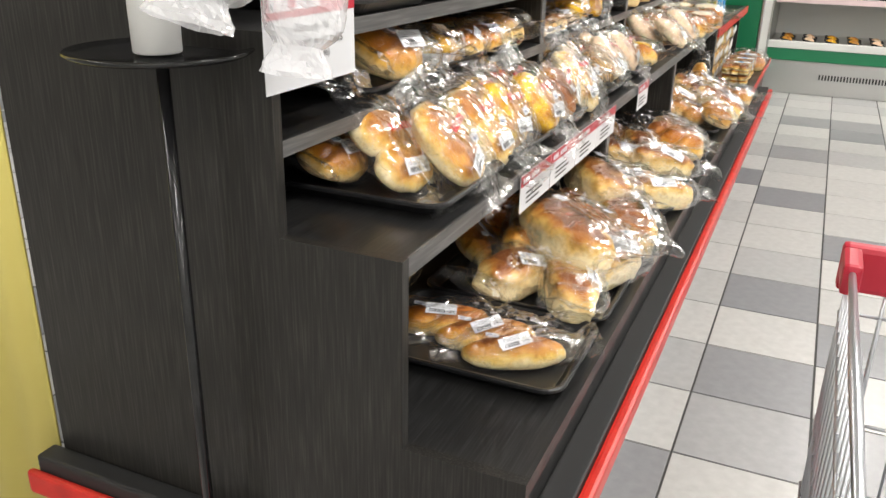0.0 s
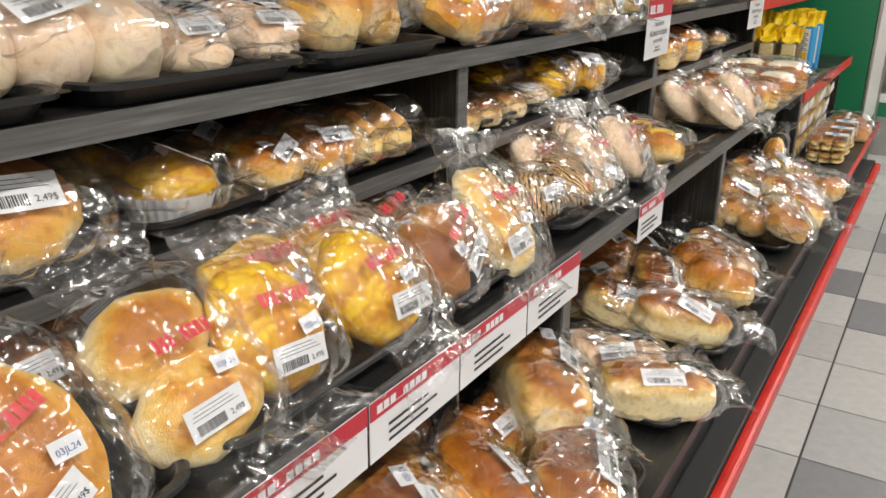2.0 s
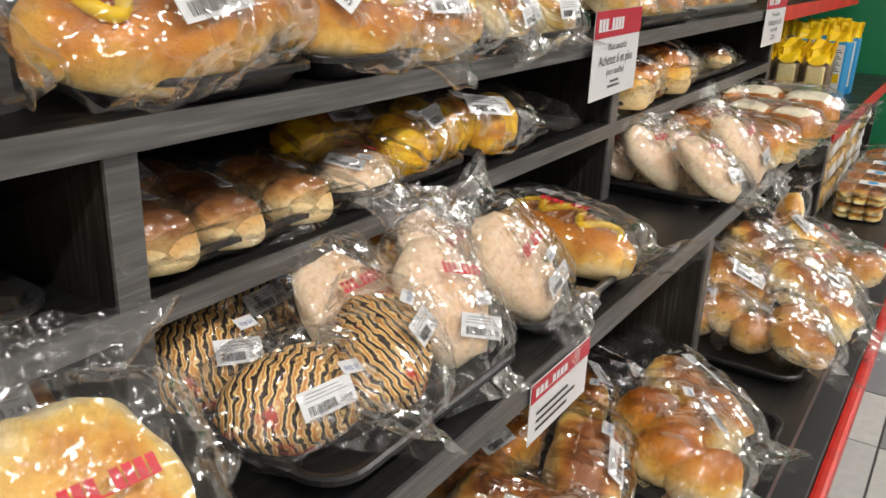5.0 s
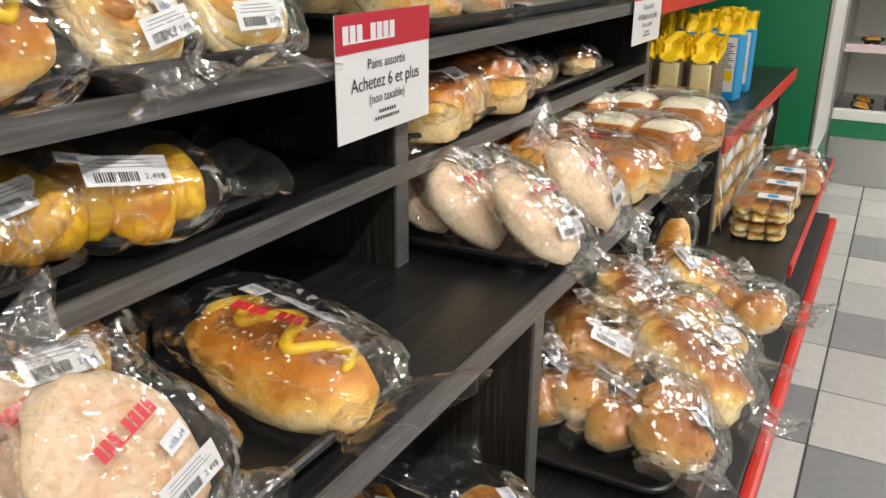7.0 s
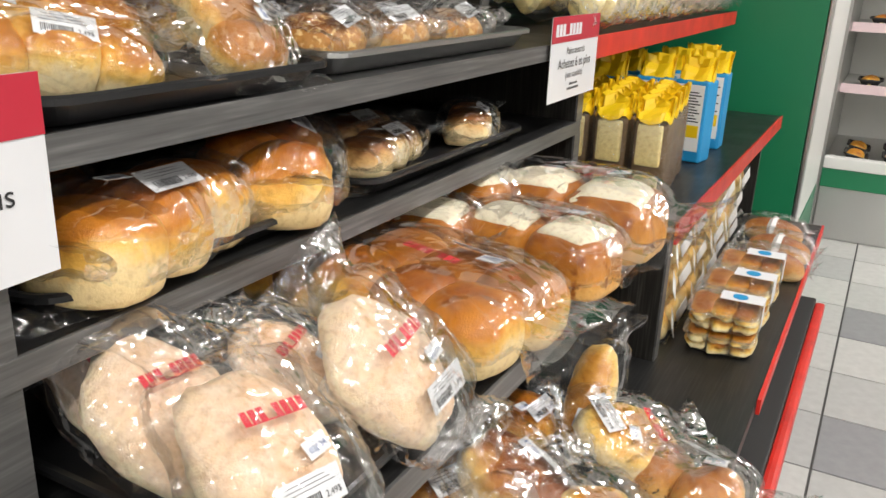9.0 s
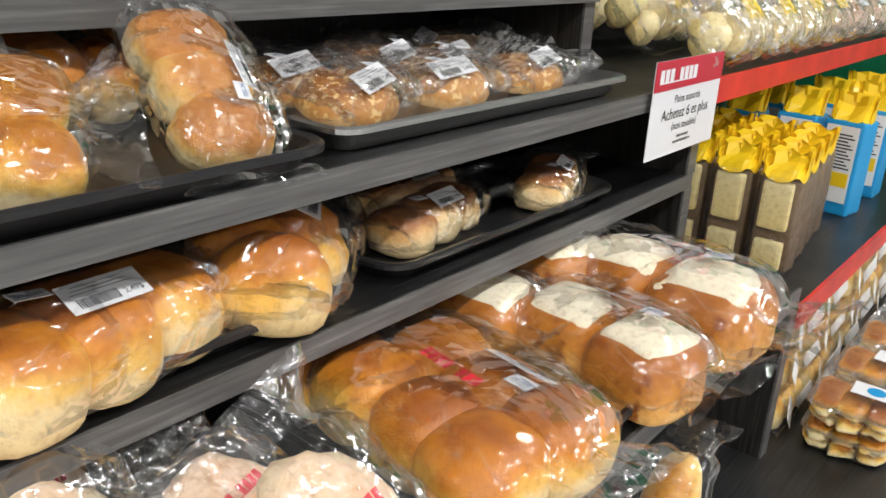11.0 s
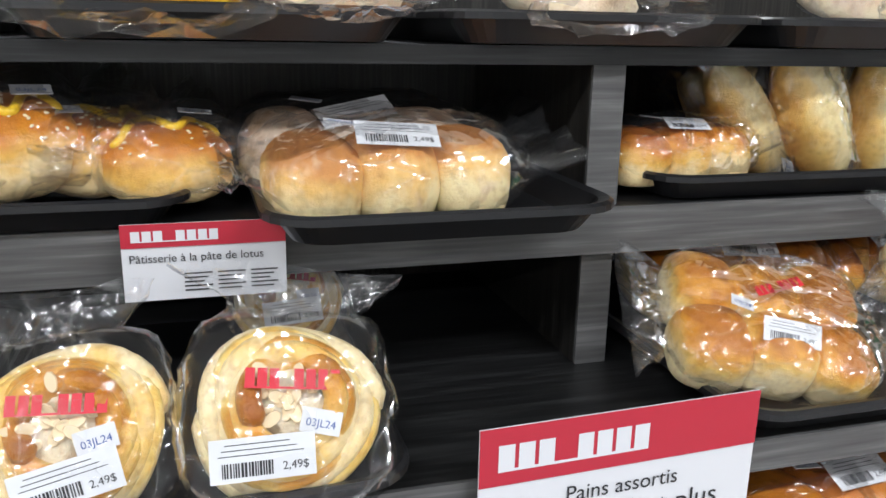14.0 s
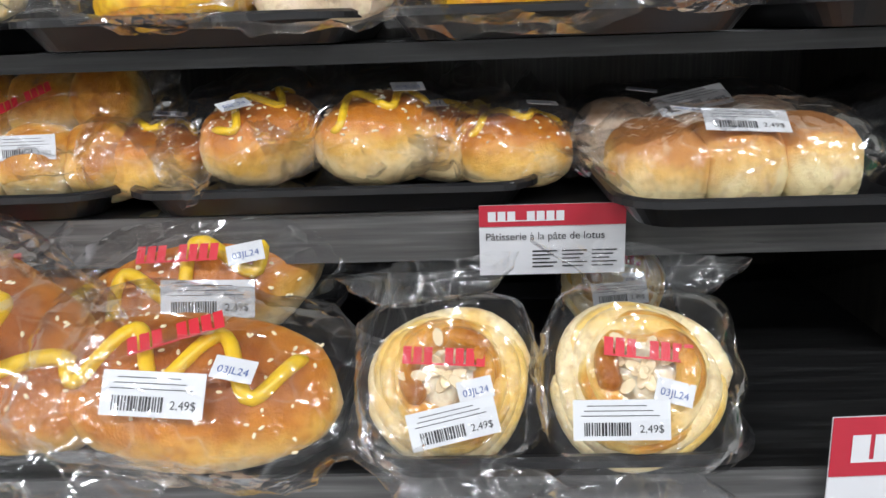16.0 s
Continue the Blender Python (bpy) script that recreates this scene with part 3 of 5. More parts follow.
def bread_into(kind, root, v):
    a, b, h = KINDS[kind][:3]
    j = random.Random(v * 13 + len(kind))

    def bread(lobes, mat, rough=0.06, sub=3, name="bread", square=1.0):
        if len(lobes) == 1:
            return part(name, blobs_bm(lobes, v + 1, rough, sub, square=square), mat, root, smooth=True)
        for q, lobe in enumerate(lobes):
            part("bun", blobs_bm([lobe], v * 5 + q, rough, sub, square=square), mat, root, smooth=True)

    if kind == "round_bun":
        bread([(0, 0, a * 0.95, b * 0.95, h)], M_GOLD, 0.10)
    elif kind == "flat_bun":
        bread([(0, -b * 0.42, a * 0.92, b * 0.52, h), (0, b * 0.42, a * 0.88, b * 0.5, h * 0.95)] if v % 2 else [(0, 0, a * 0.95, b * 0.95, h)], M_SOFT, 0.12)
    elif kind == "custard_bun":
        bread([(0, 0, a * 0.97, b * 0.97, h)], M_CUSTARD, 0.10)
    elif kind == "brown_bun":
        bread([(0, -b * 0.45, a * 0.9, b * 0.5, h), (0, b * 0.45, a * 0.9, b * 0.5, h * 0.95)], M_BROWN, 0.1)
    elif kind == "striped_bun":
        bread([(0, 0, a * 0.92, b * 0.95, h)], M_STRIPE, 0.09)
    elif kind == "floured_bun":
        bread([(0, 0, a * 0.95, b * 0.95, h)], M_PALE, 0.12)
    elif kind in ("mustard_bun", "sesame_bun"):
        bread([(0, 0, a * 0.95, b * 0.97, h)], M_GOLD, 0.06, 4)
        pts = []
        for i in range(41):
            y = -b * 0.74 + 1.48 * b * i / 40
            x = a * 0.34 * math.sin(i * (0.42 if b > 0.06 else 0.3) + v)
            q = max(0.05, 1 - (x / (a * 0.95)) ** 2 - (y / (b * 0.97)) ** 2)
            pts.append((x, y, h * (0.38 + 0.62 * math.sqrt(q)) + 0.001))
        part("mustard_squiggle", squiggle_bm(pts, 0.0050 if b > 0.06 else 0.0034), M_MUSTARD, root, smooth=True)
        bm = bmesh.new()
        for _ in range(60):
            x, y = j.uniform(-0.7, 0.7) * a, j.uniform(-0.8, 0.8) * b
            q = max(0.05, 1 - (x / (a * 0.95)) ** 2 - (y / (b * 0.97)) ** 2)
            bmesh.ops.create_icosphere(bm, subdivisions=1, radius=0.0016, matrix=Matrix.Translation((x, y, h * (0.38 + 0.62 * math.sqrt(q)) + 0.0005)) @ Euler((0, 0, j.uniform(0, 6))).to_matrix().to_4x4() @ Matrix.Diagonal((1.5, 0.8, 0.6, 1)))
        part("sesame_seeds", bm, M_SEED, root)
    elif kind == "lotus_pastry":
        bread([(0, 0, a * 0.86, b * 0.86, h * 0.72)], M_MILKY, 0.05)
        bread([(0, 0, a * 0.56, b * 0.56, h * 1.04)], M_CRUMB, 0.3, 3, "cream_centre")
        for k in range(2):
            pts = []
            for q in range(116):
                t = q / 115
                ang = math.tau * 3.1 * t + k * math.pi
                r = (0.93 - 0.50 * t) * (1 + 0.04 * math.sin(3 * ang + v))
                pts.append((a * r * math.cos(ang), b * r * math.sin(ang), h * (0.24 + 0.74 * t) + 0.006 * math.sin(2.3 * ang + v) + a * 0.05 * math.cos(ang + v)))
            part("pastry_coil", squiggle_bm(pts, 0.0082, 9), M_BLOND if k else M_SOFT, root, smooth=True)
        bm = bmesh.new()
        for _ in range(26):
            t, r = j.uniform(0, 6.28), j.uniform(0, 0.5)
            bmesh.ops.create_cone(bm, cap_ends=True, segments=9, radius1=0.007, radius2=0.0065, depth=0.0012, matrix=Matrix.Translation((a * r * math.cos(t), b * r * math.sin(t), h * 0.95 + j.uniform(0, 0.008))) @ Euler((j.uniform(-0.6, 0.6), j.uniform(-0.6, 0.6), t)).to_matrix().to_4x4() @ Matrix.Diagonal((1, 0.6, 1, 1)))
        part("almond_flakes", bm, M_ALMOND, root)
    elif kind == "milk_loaf":
        bread([(0, (k - 1) * b * 0.62, a * 0.93, b * 0.43, h * (1 - 0.04 * (k != 1))) for k in range(3)], M_GOLD, 0.05, 4, square=0.8)
    elif kind == "pull_apart":
        bread([((i - 0.5) * a * 0.90 + j.uniform(-0.003, 0.003), (k - 1) * b * 0.61 + j.uniform(-0.004, 0.004), a * j.uniform(0.50, 0.56), b * j.uniform(0.36, 0.40), h * j.uniform(0.9, 1)) for i in range(2) for k in range(3)], M_GOLD if v > 1 else M_SOFT, 0.05, 4, square=0.7)
    elif kind == "braided_loaf":
        bread([(a * 0.25 * (-1) ** k, (k - 1.5) * b * 0.45, a * 0.72, b * 0.36, h * j.uniform(0.88, 1)) for k in range(4)], M_GOLD, 0.12)
    elif kind == "dark_rolls":
        bread([(0, (k - 1) * b * 0.62, a * 0.9, b * 0.40, h) for k in range(3)], M_ROLL, 0.08, square=0.8)
    elif kind == "mini_loaf":
        bread([(0, (k - 1) * b * 0.62, a * 0.92, b * 0.39, h) for k in range(3)], M_PALE if v % 2 else M_FLOURED, 0.06, square=0.8)
    elif kind == "long_loaf":
        bread([(0, 0, a * 0.95, b * 0.97, h)], M_BLOND if v % 2 else M_GOLD, 0.07)
    elif kind == "white_loaf":
        for k in (-1, 1):
            part("half_loaf", blobs_bm([(0, k * b * 0.47, a * 0.94, b * 0.50, h * 0.93)], v + k, 0.05, 4, square=0.5), M_BROWNED, root, smooth=True)
            part("crumb_top", blobs_bm([(a * 0.02, k * b * 0.46, a * 0.86, b * 0.45, h * 1.0)], v * 2 + k, 0.12, 4, square=0.55), M_CRUMB, root, "white open crumb", smooth=True)
    elif kind == "seeded_bun":
        bread([(0, -b * 0.44, a * 0.9, b * 0.5, h), (a * 0.1, b * 0.44, a * 0.85, b * 0.5, h * 0.95)], M_SPECK, 0.1)
    elif kind == "cheese_loaf":
        bread([(0, 0, a * 0.93, b * 0.95, h)], M_TOAST, 0.12, 4, square=0.75)
    elif kind == "sesame_round":
        bread([(0, 0, a * 0.95, b * 0.95, h)], M_SESAME, 0.08)
    elif kind == "slice_roll":
        bread([(0, 0, a * 0.95, b * 0.97, h)], M_MILKY, 0.07)
    elif kind == "twist_bun":
        bread([(a * 0.2 * (-1) ** k, (k - 1.5) * b * 0.46, a * 0.72, b * 0.36, h * j.uniform(0.85, 1)) for k in range(4)], M_CUSTARD, 0.12)
    elif kind == "baguette":
        bread([(0, 0, a * 0.95, b * 0.98, h)], M_SESAME, 0.05)


PRINTED = {"flat_bun", "floured_bun", "mustard_bun", "lotus_pastry", "custard_bun", "pull_apart", "brown_bun"}
protos = {}
FINS = {"mustard_bun": 0.05, "floured_bun": 0.042, "pull_apart": 0.045, "sesame_bun": 0.04, "lotus_pastry": 0.026}
UPRIGHT = {"lotus_pastry", "custard_bun", "floured_bun", "flat_bun"}


def pack(kind, x, y, z, yaw=0, lean=0, roll=0, s=1.0, v=0, lift=0.0):
    """One bagged bread standing on z; lean tips its top towards the aisle, roll tips it along the shelf."""
    a, b, h, label, category = KINDS[kind]
    m = pose(x, y, z + 0.003 + lift, 0, lean, 0) @ pose(0, 0, 0, roll, 0, 0) @ pose(0, 0, 0, 0, 0, yaw)
    corners = [m @ (Vector((i * a, k * b, q * h)) * s) for i in ((-0.75, 0.75) if lean > 25 else (-0.93, 0.93)) for k in (-0.8, 0.8) for q in (0.1 if lean > 25 else 0.01, 0.8)]
    if lean or roll:
        m = Matrix.Translation((0, 0, z + 0.004 + lift - min(c.z for c in corners))) @ m
    m = m @ Matrix.Scale(s, 4)
    key = (kind, v)
    if key in protos:
        return copy_thing(protos[key], m)
    root = tagged(empty("bagged_" + category if category != "bread" else "bagged_" + kind), label, category, kind.replace("_", " ") + "s on the shelves")
    bread_into(kind, root, v)
    bag = part("bag", bag_bm(a, b, h, v * 3 + len(kind), FINS.get(kind, 0.034 + 0.018 * (v % 2))), M_FILM, root, "crumpled clear film", smooth=True)
    bag.visible_shadow = False
    rnd = random.Random(v * 31 + len(kind))
    tilt = 16
    if kind in UPRIGHT:
        sticker(root, pose(rnd.uniform(-0.3, 0.3) * a, -b * 0.58, h * (1.12 if kind == "lotus_pastry" else 0.93) + 0.004, 20, 0, rnd.uniform(-14, 14)), v)
        date_sticker(root, pose(a * 0.3, -b * 0.22, h * 1.03 + 0.004, 8, 0, rnd.uniform(-14, 14)))
        logo(root, pose(0, b * 0.22, h * 1.04 + 0.008, -4, 0, rnd.uniform(-16, 16)), 0.058)
        root.matrix_basis = m
        protos[key] = root
        return root
    if kind not in ("sesame_bun", "slice_roll"):
        sticker(root, pose(a * 0.50, rnd.uniform(-0.25, 0.25) * b, h * 0.97, 0, 0, 0) @ pose(0, 0, 0.004, 0, tilt + 12, 0) @ pose(0, 0, 0, 0, 0, 90 + rnd.uniform(-25, 25)), v)
    date_sticker(root, pose(a * 0.18, rnd.choice((-1, 1)) * b * 0.42, h * 1.04 + 0.006, 0, 6, 90 + rnd.uniform(-20, 20)))
    if kind in PRINTED:
        logo(root, pose(-a * 0.18, 0, h * 1.04 + 0.0085, 0, -4, 90 + rnd.uniform(-35, 35)), 0.058)
    root.matrix_basis = m
    protos[key] = root
    return root


# ---- trays ----
def tray_bm(dx, dy, h=0.024, r=0.04, lip=0.010, piece=""):
    """A rounded tray, centred, with a flared rim and a rolled lip."""
    bm = bmesh.new()

    def loop(ex, ey, rad, z):
        out = []
        for cx, cy, a0 in ((1, 1, 0), (-1, 1, 90), (-1, -1, 180), (1, -1, 270)):
            for k in range(7):
                t = radians(a0 + 15 * k)
                out.append(bm.verts.new((cx * (ex - rad) + rad * math.cos(t), cy * (ey - rad) + rad * math.sin(t), z)))
        return out

    X, Y = dx / 2, dy / 2
    if piece == "base":
        loops = [loop(X - 0.022, Y - 0.022, r - 0.014, 0.001), loop(X - 0.024, Y - 0.024, r - 0.015, 0.006)]
    else:
        loops = [loop(X - 0.022, Y - 0.022, r - 0.014, 0.001), loop(X - 0.008, Y - 0.008, r - 0.004, h - 0.004), loop(X, Y, r, h - 0.005), loop(X, Y, r, h), loop(X - 0.003, Y - 0.003, r - 0.002, h + 0.002), loop(X - lip, Y - lip, r - 0.006, h), loop(X - 0.024, Y - 0.024, r - 0.015, 0.006)]
    for p, q in zip(loops, loops[1:]):
        for k in range(28):
            bm.faces.new((p[k], p[(k + 1) % 28], q[(k + 1) % 28], q[k]))
    if piece != "rim":
        bm.faces.new(loops[-1])
        bm.faces.new(loops[0][::-1])
    bmesh.ops.recalc_face_normals(bm, faces=bm.faces[:])
    return bm


tray_protos = {}


def tray(front, y0, y1, z, depth=0.40, mat=None, yaw=0.0):
    w = round(y1 - y0, 3)
    key = (w, depth, mat)
    m = pose(front - depth / 2, (y0 + y1) / 2, z + 0.0005, 0, 0, yaw)
    if key in tray_protos:
        return copy_thing(tray_protos[key], m)
    if mat is None:
        ob = tagged(empty("serving_tray"), "black plastic serving tray with rounded corners on the shelf", "tray", "black serving trays")
        sizes, stuff = (depth, w), M_TRAY
    else:
        ob = tagged(empty("baking_pan"), "silver aluminium baking pan on the dark shelf", "baking pan")
        sizes, stuff = (depth, w, 0.026, 0.03, 0.006), mat
    part("base", tray_bm(*sizes, piece="base"), stuff, ob)
    part("rim", tray_bm(*sizes, piece="rim"), stuff, ob)
    ob.matrix_basis = m
    tray_protos[key] = ob
    return ob


M_PINKRAIL = material("pink_price_rail", (0.80, 0.62, 0.64), 0.4)
case = tagged(empty("refrigerated_case"), "steel refrigerated display case with green stripe", "fridge")
part("base", box_bm(0.3, 3.5, 6.10, 7.0, 0.0, 0.255, 0.006), M_STEEL, case)
part("vent", bars_bm([(0.7 + 0.022 * k, 0.712 + 0.022 * k, 0.12, 0.16) for k in range(40)]), M_BLACK, case).matrix_basis = pose(0, 6.098, 0, 90, 0, 0)
part("green_stripe", box_bm(0.3, 3.5, 6.07, 7.0, 0.257, 0.345, 0.004), M_GREEN, case)
part("front_lip", box_bm(0.3, 3.5, 6.06, 6.12, 0.347, 0.40, 0.006), M_WHITE, case)
part("back_wall", box_bm(0.3, 3.5, 6.9, 7.0, 0.345, 2.2), M_WHITE, case)
part("well_floor", box_bm(0.3, 3.5, 6.12, 6.9, 0.345, 0.37), M_STEEL, case)
part("canopy", box_bm(0.3, 3.5, 6.2, 7.0, 2.0, 2.2, 0.01), M_WHITE, case)
part("end_wall", box_bm(0.27, 0.298, 6.1, 7.0, 0.0, 2.2), M_STEEL, case)
for z in (0.70, 0.98, 1.28):
    part("case_shelf", box_bm(0.3, 3.5, 6.3, 6.9, z - 0.02, z), M_WHITE, case)
    part("price_rail", box_bm(0.3, 3.5, 6.28, 6.298, z - 0.03, z + 0.012), M_PINKRAIL, case, "white and pink price rail")


def food_pack(m, v):
    root = tagged(empty("chilled_food_pack"), "small chilled food tray under clear film", "food pack", "chilled packs in the case")
    part("tray", tray_bm(0.16, 0.11, 0.03, 0.02, 0.005), M_BLACK, root)
    part("filling", blobs_bm([(-0.04 + 0.04 * k, 0.0, 0.024, 0.04, 0.045) for k in range(3)], v, 0.15, 2), (M_BLOND, M_PALE, M_CUSTARD)[v], root, smooth=True)
    root.matrix_basis = m
    return root


packs = []
for z, y in ((0.37, 6.22), (0.37, 6.45), (0.70, 6.38), (0.98, 6.38)):
    for k in range(16):
        at = pose(0.42 + 0.16 * k, y, z + 0.004, 12 if z < 0.5 else 0, 0, 90)
        if k < 3 and z == 0.37 and y < 6.3:
            packs.append(food_pack(at, k))
        elif packs:
            copy_thing(packs[k % len(packs)], at)
side = tagged(empty("case_side_panel"), "white and steel side of a case with green foot", "panel")
part("side_board", box_bm(0.225, 0.295, 5.085, 5.92, 0.30, 2.2, 0.004), M_WHITE, side)
part("green_foot", box_bm(0.225, 0.297, 5.085, 5.92, 0.06, 0.298, 0.004), M_GREEN, side)
part("steel_post", box_bm(0.20, 0.275, 5.93, 6.06, 0.0, 2.2, 0.006), M_STEEL, side)

T = 0.007  # floor of a tray over its shelf

# deck, first bay
for y0 in (0.215, 0.515, 0.86):
    tray(0.385, y0, y0 + 0.29, DECK)
pack("long_loaf", 0.27, 0.31, DECK + T, -62, 0, 0, 0.95, 1)
pack("long_loaf", 0.20, 0.35, DECK + T, -60, 0, 0, 1.0, 1)
pack("long_loaf", 0.10, 0.37, DECK + T, -64, 0, 0, 0.95, 0)
for x, y, k, yaw, lift, v in ((0.29, 0.58, "cheese_loaf", 20, 0, 0), (0.16, 0.60, "cheese_loaf", -15, 0, 1), (0.31, 0.74, "cheese_loaf", -20, 0, 1), (0.17, 0.76, "pull_apart", 12, 0.03, 0), (0.03, 0.68, "long_loaf", 40, 0.03, 1), (0.24, 0.68, "cheese_loaf", 60, 0.06, 0), (0.31, 0.99, "cheese_loaf", 24, 0, 0), (0.15, 1.03, "braided_loaf", -10, 0, 0), (0.24, 0.88, "long_loaf", 70, 0.05, 0), (0.02, 0.92, "milk_loaf", 0, 0, 0), (0.20, 1.12, "cheese_loaf", 45, 0.05, 1), (-0.1, 0.5, "milk_loaf", 10, 0, 0), (-0.12, 0.8, "brown_bun", 10, 0, 0)):
    pack(k, x, y, DECK + T, yaw, 12, 0, 1.2 if k == "cheese_loaf" else 1.0, v, lift)
# deck, second bay
for y0 in (1.26, 1.57, 1.87):
    tray(0.385, y0, y0 + 0.29, DECK)
for x, y, k, yaw, lean, v in ((0.225, 1.38, "mini_loaf", -62, 10, 1), (0.12, 1.36, "mini_loaf", -60, 8, 1), (0.325, 1.325, "cheese_loaf", -55, 6, 0), (0.28, 1.62, "cheese_loaf", -60, 15, 1), (0.18, 1.76, "cheese_loaf", 20, 20, 0), (0.17, 1.62, "cheese_loaf", -70, 15, 0), (0.04, 1.72, "milk_loaf", 0, 0, 0), (0.25, 2.04, "cheese_loaf", 65, 15, 1), (0.27, 1.90, "braided_loaf", 40, 10, 0), (0.08, 2.02, "long_loaf", 30, 0, 1), (0.02, 1.45, "brown_bun", 0, 0, 0), (0.0, 1.95, "milk_loaf", 0, 0, 0)):
    pack(k, x, y, DECK + T, yaw, lean, 0, 1.0 if k == "cheese_loaf" else 1.08, v)
# deck, third bay
for y0 in (2.29, 2.59, 2.88):
    tray(0.375, y0, y0 + 0.285, DECK)
for x, y, k, yaw, lean, v in ((0.225, 2.41, "seeded_bun", 78, 16, 0), (0.335, 2.40, "seeded_bun", 25, 24, 1), (0.10, 2.42, "seeded_bun", 80, 20, 0), (0.17, 2.58, "seeded_bun", -60, 22, 1), (0.32, 2.585, "cheese_loaf", 65, 22, 1), (0.19, 2.76, "cheese_loaf", 82, 30, 0), (0.31, 2.755, "flat_bun", 60, 24, 1), (0.355, 2.96, "seeded_bun", 72, 0, 1), (0.26, 2.99, "flat_bun", -50, 25, 0), (0.06, 2.72, "cheese_loaf", 10, 10, 1), (0.08, 3.0, "round_bun", 0, 10, 0)):
    pack(k, x, y, DECK + T, yaw, lean, 0, 1.1, v)
pack("slice_roll", 0.185, 3.07, DECK + T, 0, 0, 52, 1.2, 0)

# first stepped shelf, first bay
for y0 in (0.17, 0.50, 0.84):
    tray(0.185, y0, y0 + 0.31, L1)
for x, y, k, yaw, lean, v in ((0.10, 0.35, "flat_bun", 100, 48, 0), (0.02, 0.29, "flat_bun", 85, 45, 1), (-0.08, 0.27, "round_bun", 0, 20, 0), (0.09, 0.52, "flat_bun", 95, 45, 1), (-0.06, 0.44, "brown_bun", 10, 30, 0), (-0.12, 0.58, "round_bun", 0, 25, 1), (0.09, 0.635, "custard_bun", 82, 52, 0), (0.11, 0.785, "custard_bun", 100, 52, 1), (0.00, 0.72, "custard_bun", 90, 45, 0), (-0.02, 0.86, "custard_bun", 95, 40, 1), (-0.14, 0.72, "custard_bun", 90, 20, 0), (0.11, 0.95, "brown_bun", 15, 45, 1), (0.12, 1.08, "flat_bun", 78, 48, 0), (-0.02, 1.00, "brown_bun", 0, 35, 0), (-0.12, 0.98, "brown_bun", 5, 20, 1), (-0.1, 1.12, "round_bun", 0, 15, 0)):
    pack(k, x, y, L1 + T, yaw, lean, 0, 1.12 if k in ("custard_bun", "brown_bun") else 1.0, v)
# second bay
for y0, y1 in ((1.25, 1.57), (1.61, 1.94)):
    tray(0.185, y0, y1, L1)
for x, y, k, yaw, lean, v in ((0.08, 1.31, "striped_bun", -10, 30, 0), (0.10, 1.41, "striped_bun", 40, 25, 1), (-0.04, 1.31, "striped_bun", 10, 30, 1), (-0.10, 1.42, "striped_bun", 0, 25, 0), (0.02, 1.45, "floured_bun", 90, 45, 0), (0.09, 1.52, "floured_bun", 76, 50, 1), (0.03, 1.61, "floured_bun", 100, 50, 0), (0.11, 1.645, "floured_bun", 114, 55, 1), (0.085, 1.86, "mustard_bun", 78, 4, 0), (-0.05, 1.68, "mustard_bun", 20, 20, 1), (-0.12, 1.55, "custard_bun", 90, 20, 0), (-0.2, 1.35, "brown_bun", 0, 20, 0), (-0.14, 1.75, "round_bun", 0, 10, 0)):
    pack(k, x, y, L1 + T, yaw, lean, 0, 1.18 if k == "mustard_bun" else 0.96, v)
# third bay
for y0, y1 in ((2.27, 2.60), (2.62, 2.93), (2.94, 3.24)):
    tray(0.195, y0, y1, L1)
for x, y, k, yaw, lean, v, size in ((0.14, 2.325, "floured_bun", 78, 36, 0, 1.02), (0.15, 2.475, "floured_bun", 108, 50, 1, 1.02), (0.03, 2.335, "floured_bun", 95, 40, 1, 1.02), (-0.06, 2.36, "floured_bun", 90, 34, 0, 0.84), (0.06, 2.46, "floured_bun", 105, 34, 0, 0.84), (0.085, 2.71, "pull_apart", 84, 3, 2, 1.22), (-0.13, 2.69, "milk_loaf", 88, 0, 0, 1.1), (0.12, 2.945, "white_loaf", 84, 0, 0, 1.22), (-0.08, 2.92, "white_loaf", 88, 0, 1, 1.2), (0.11, 3.12, "white_loaf", 86, 0, 1, 1.22), (-0.10, 3.10, "white_loaf", 80, 0, 0, 1.2)):
    pack(k, x, y, L1 + T, yaw, lean, 0, size, v)

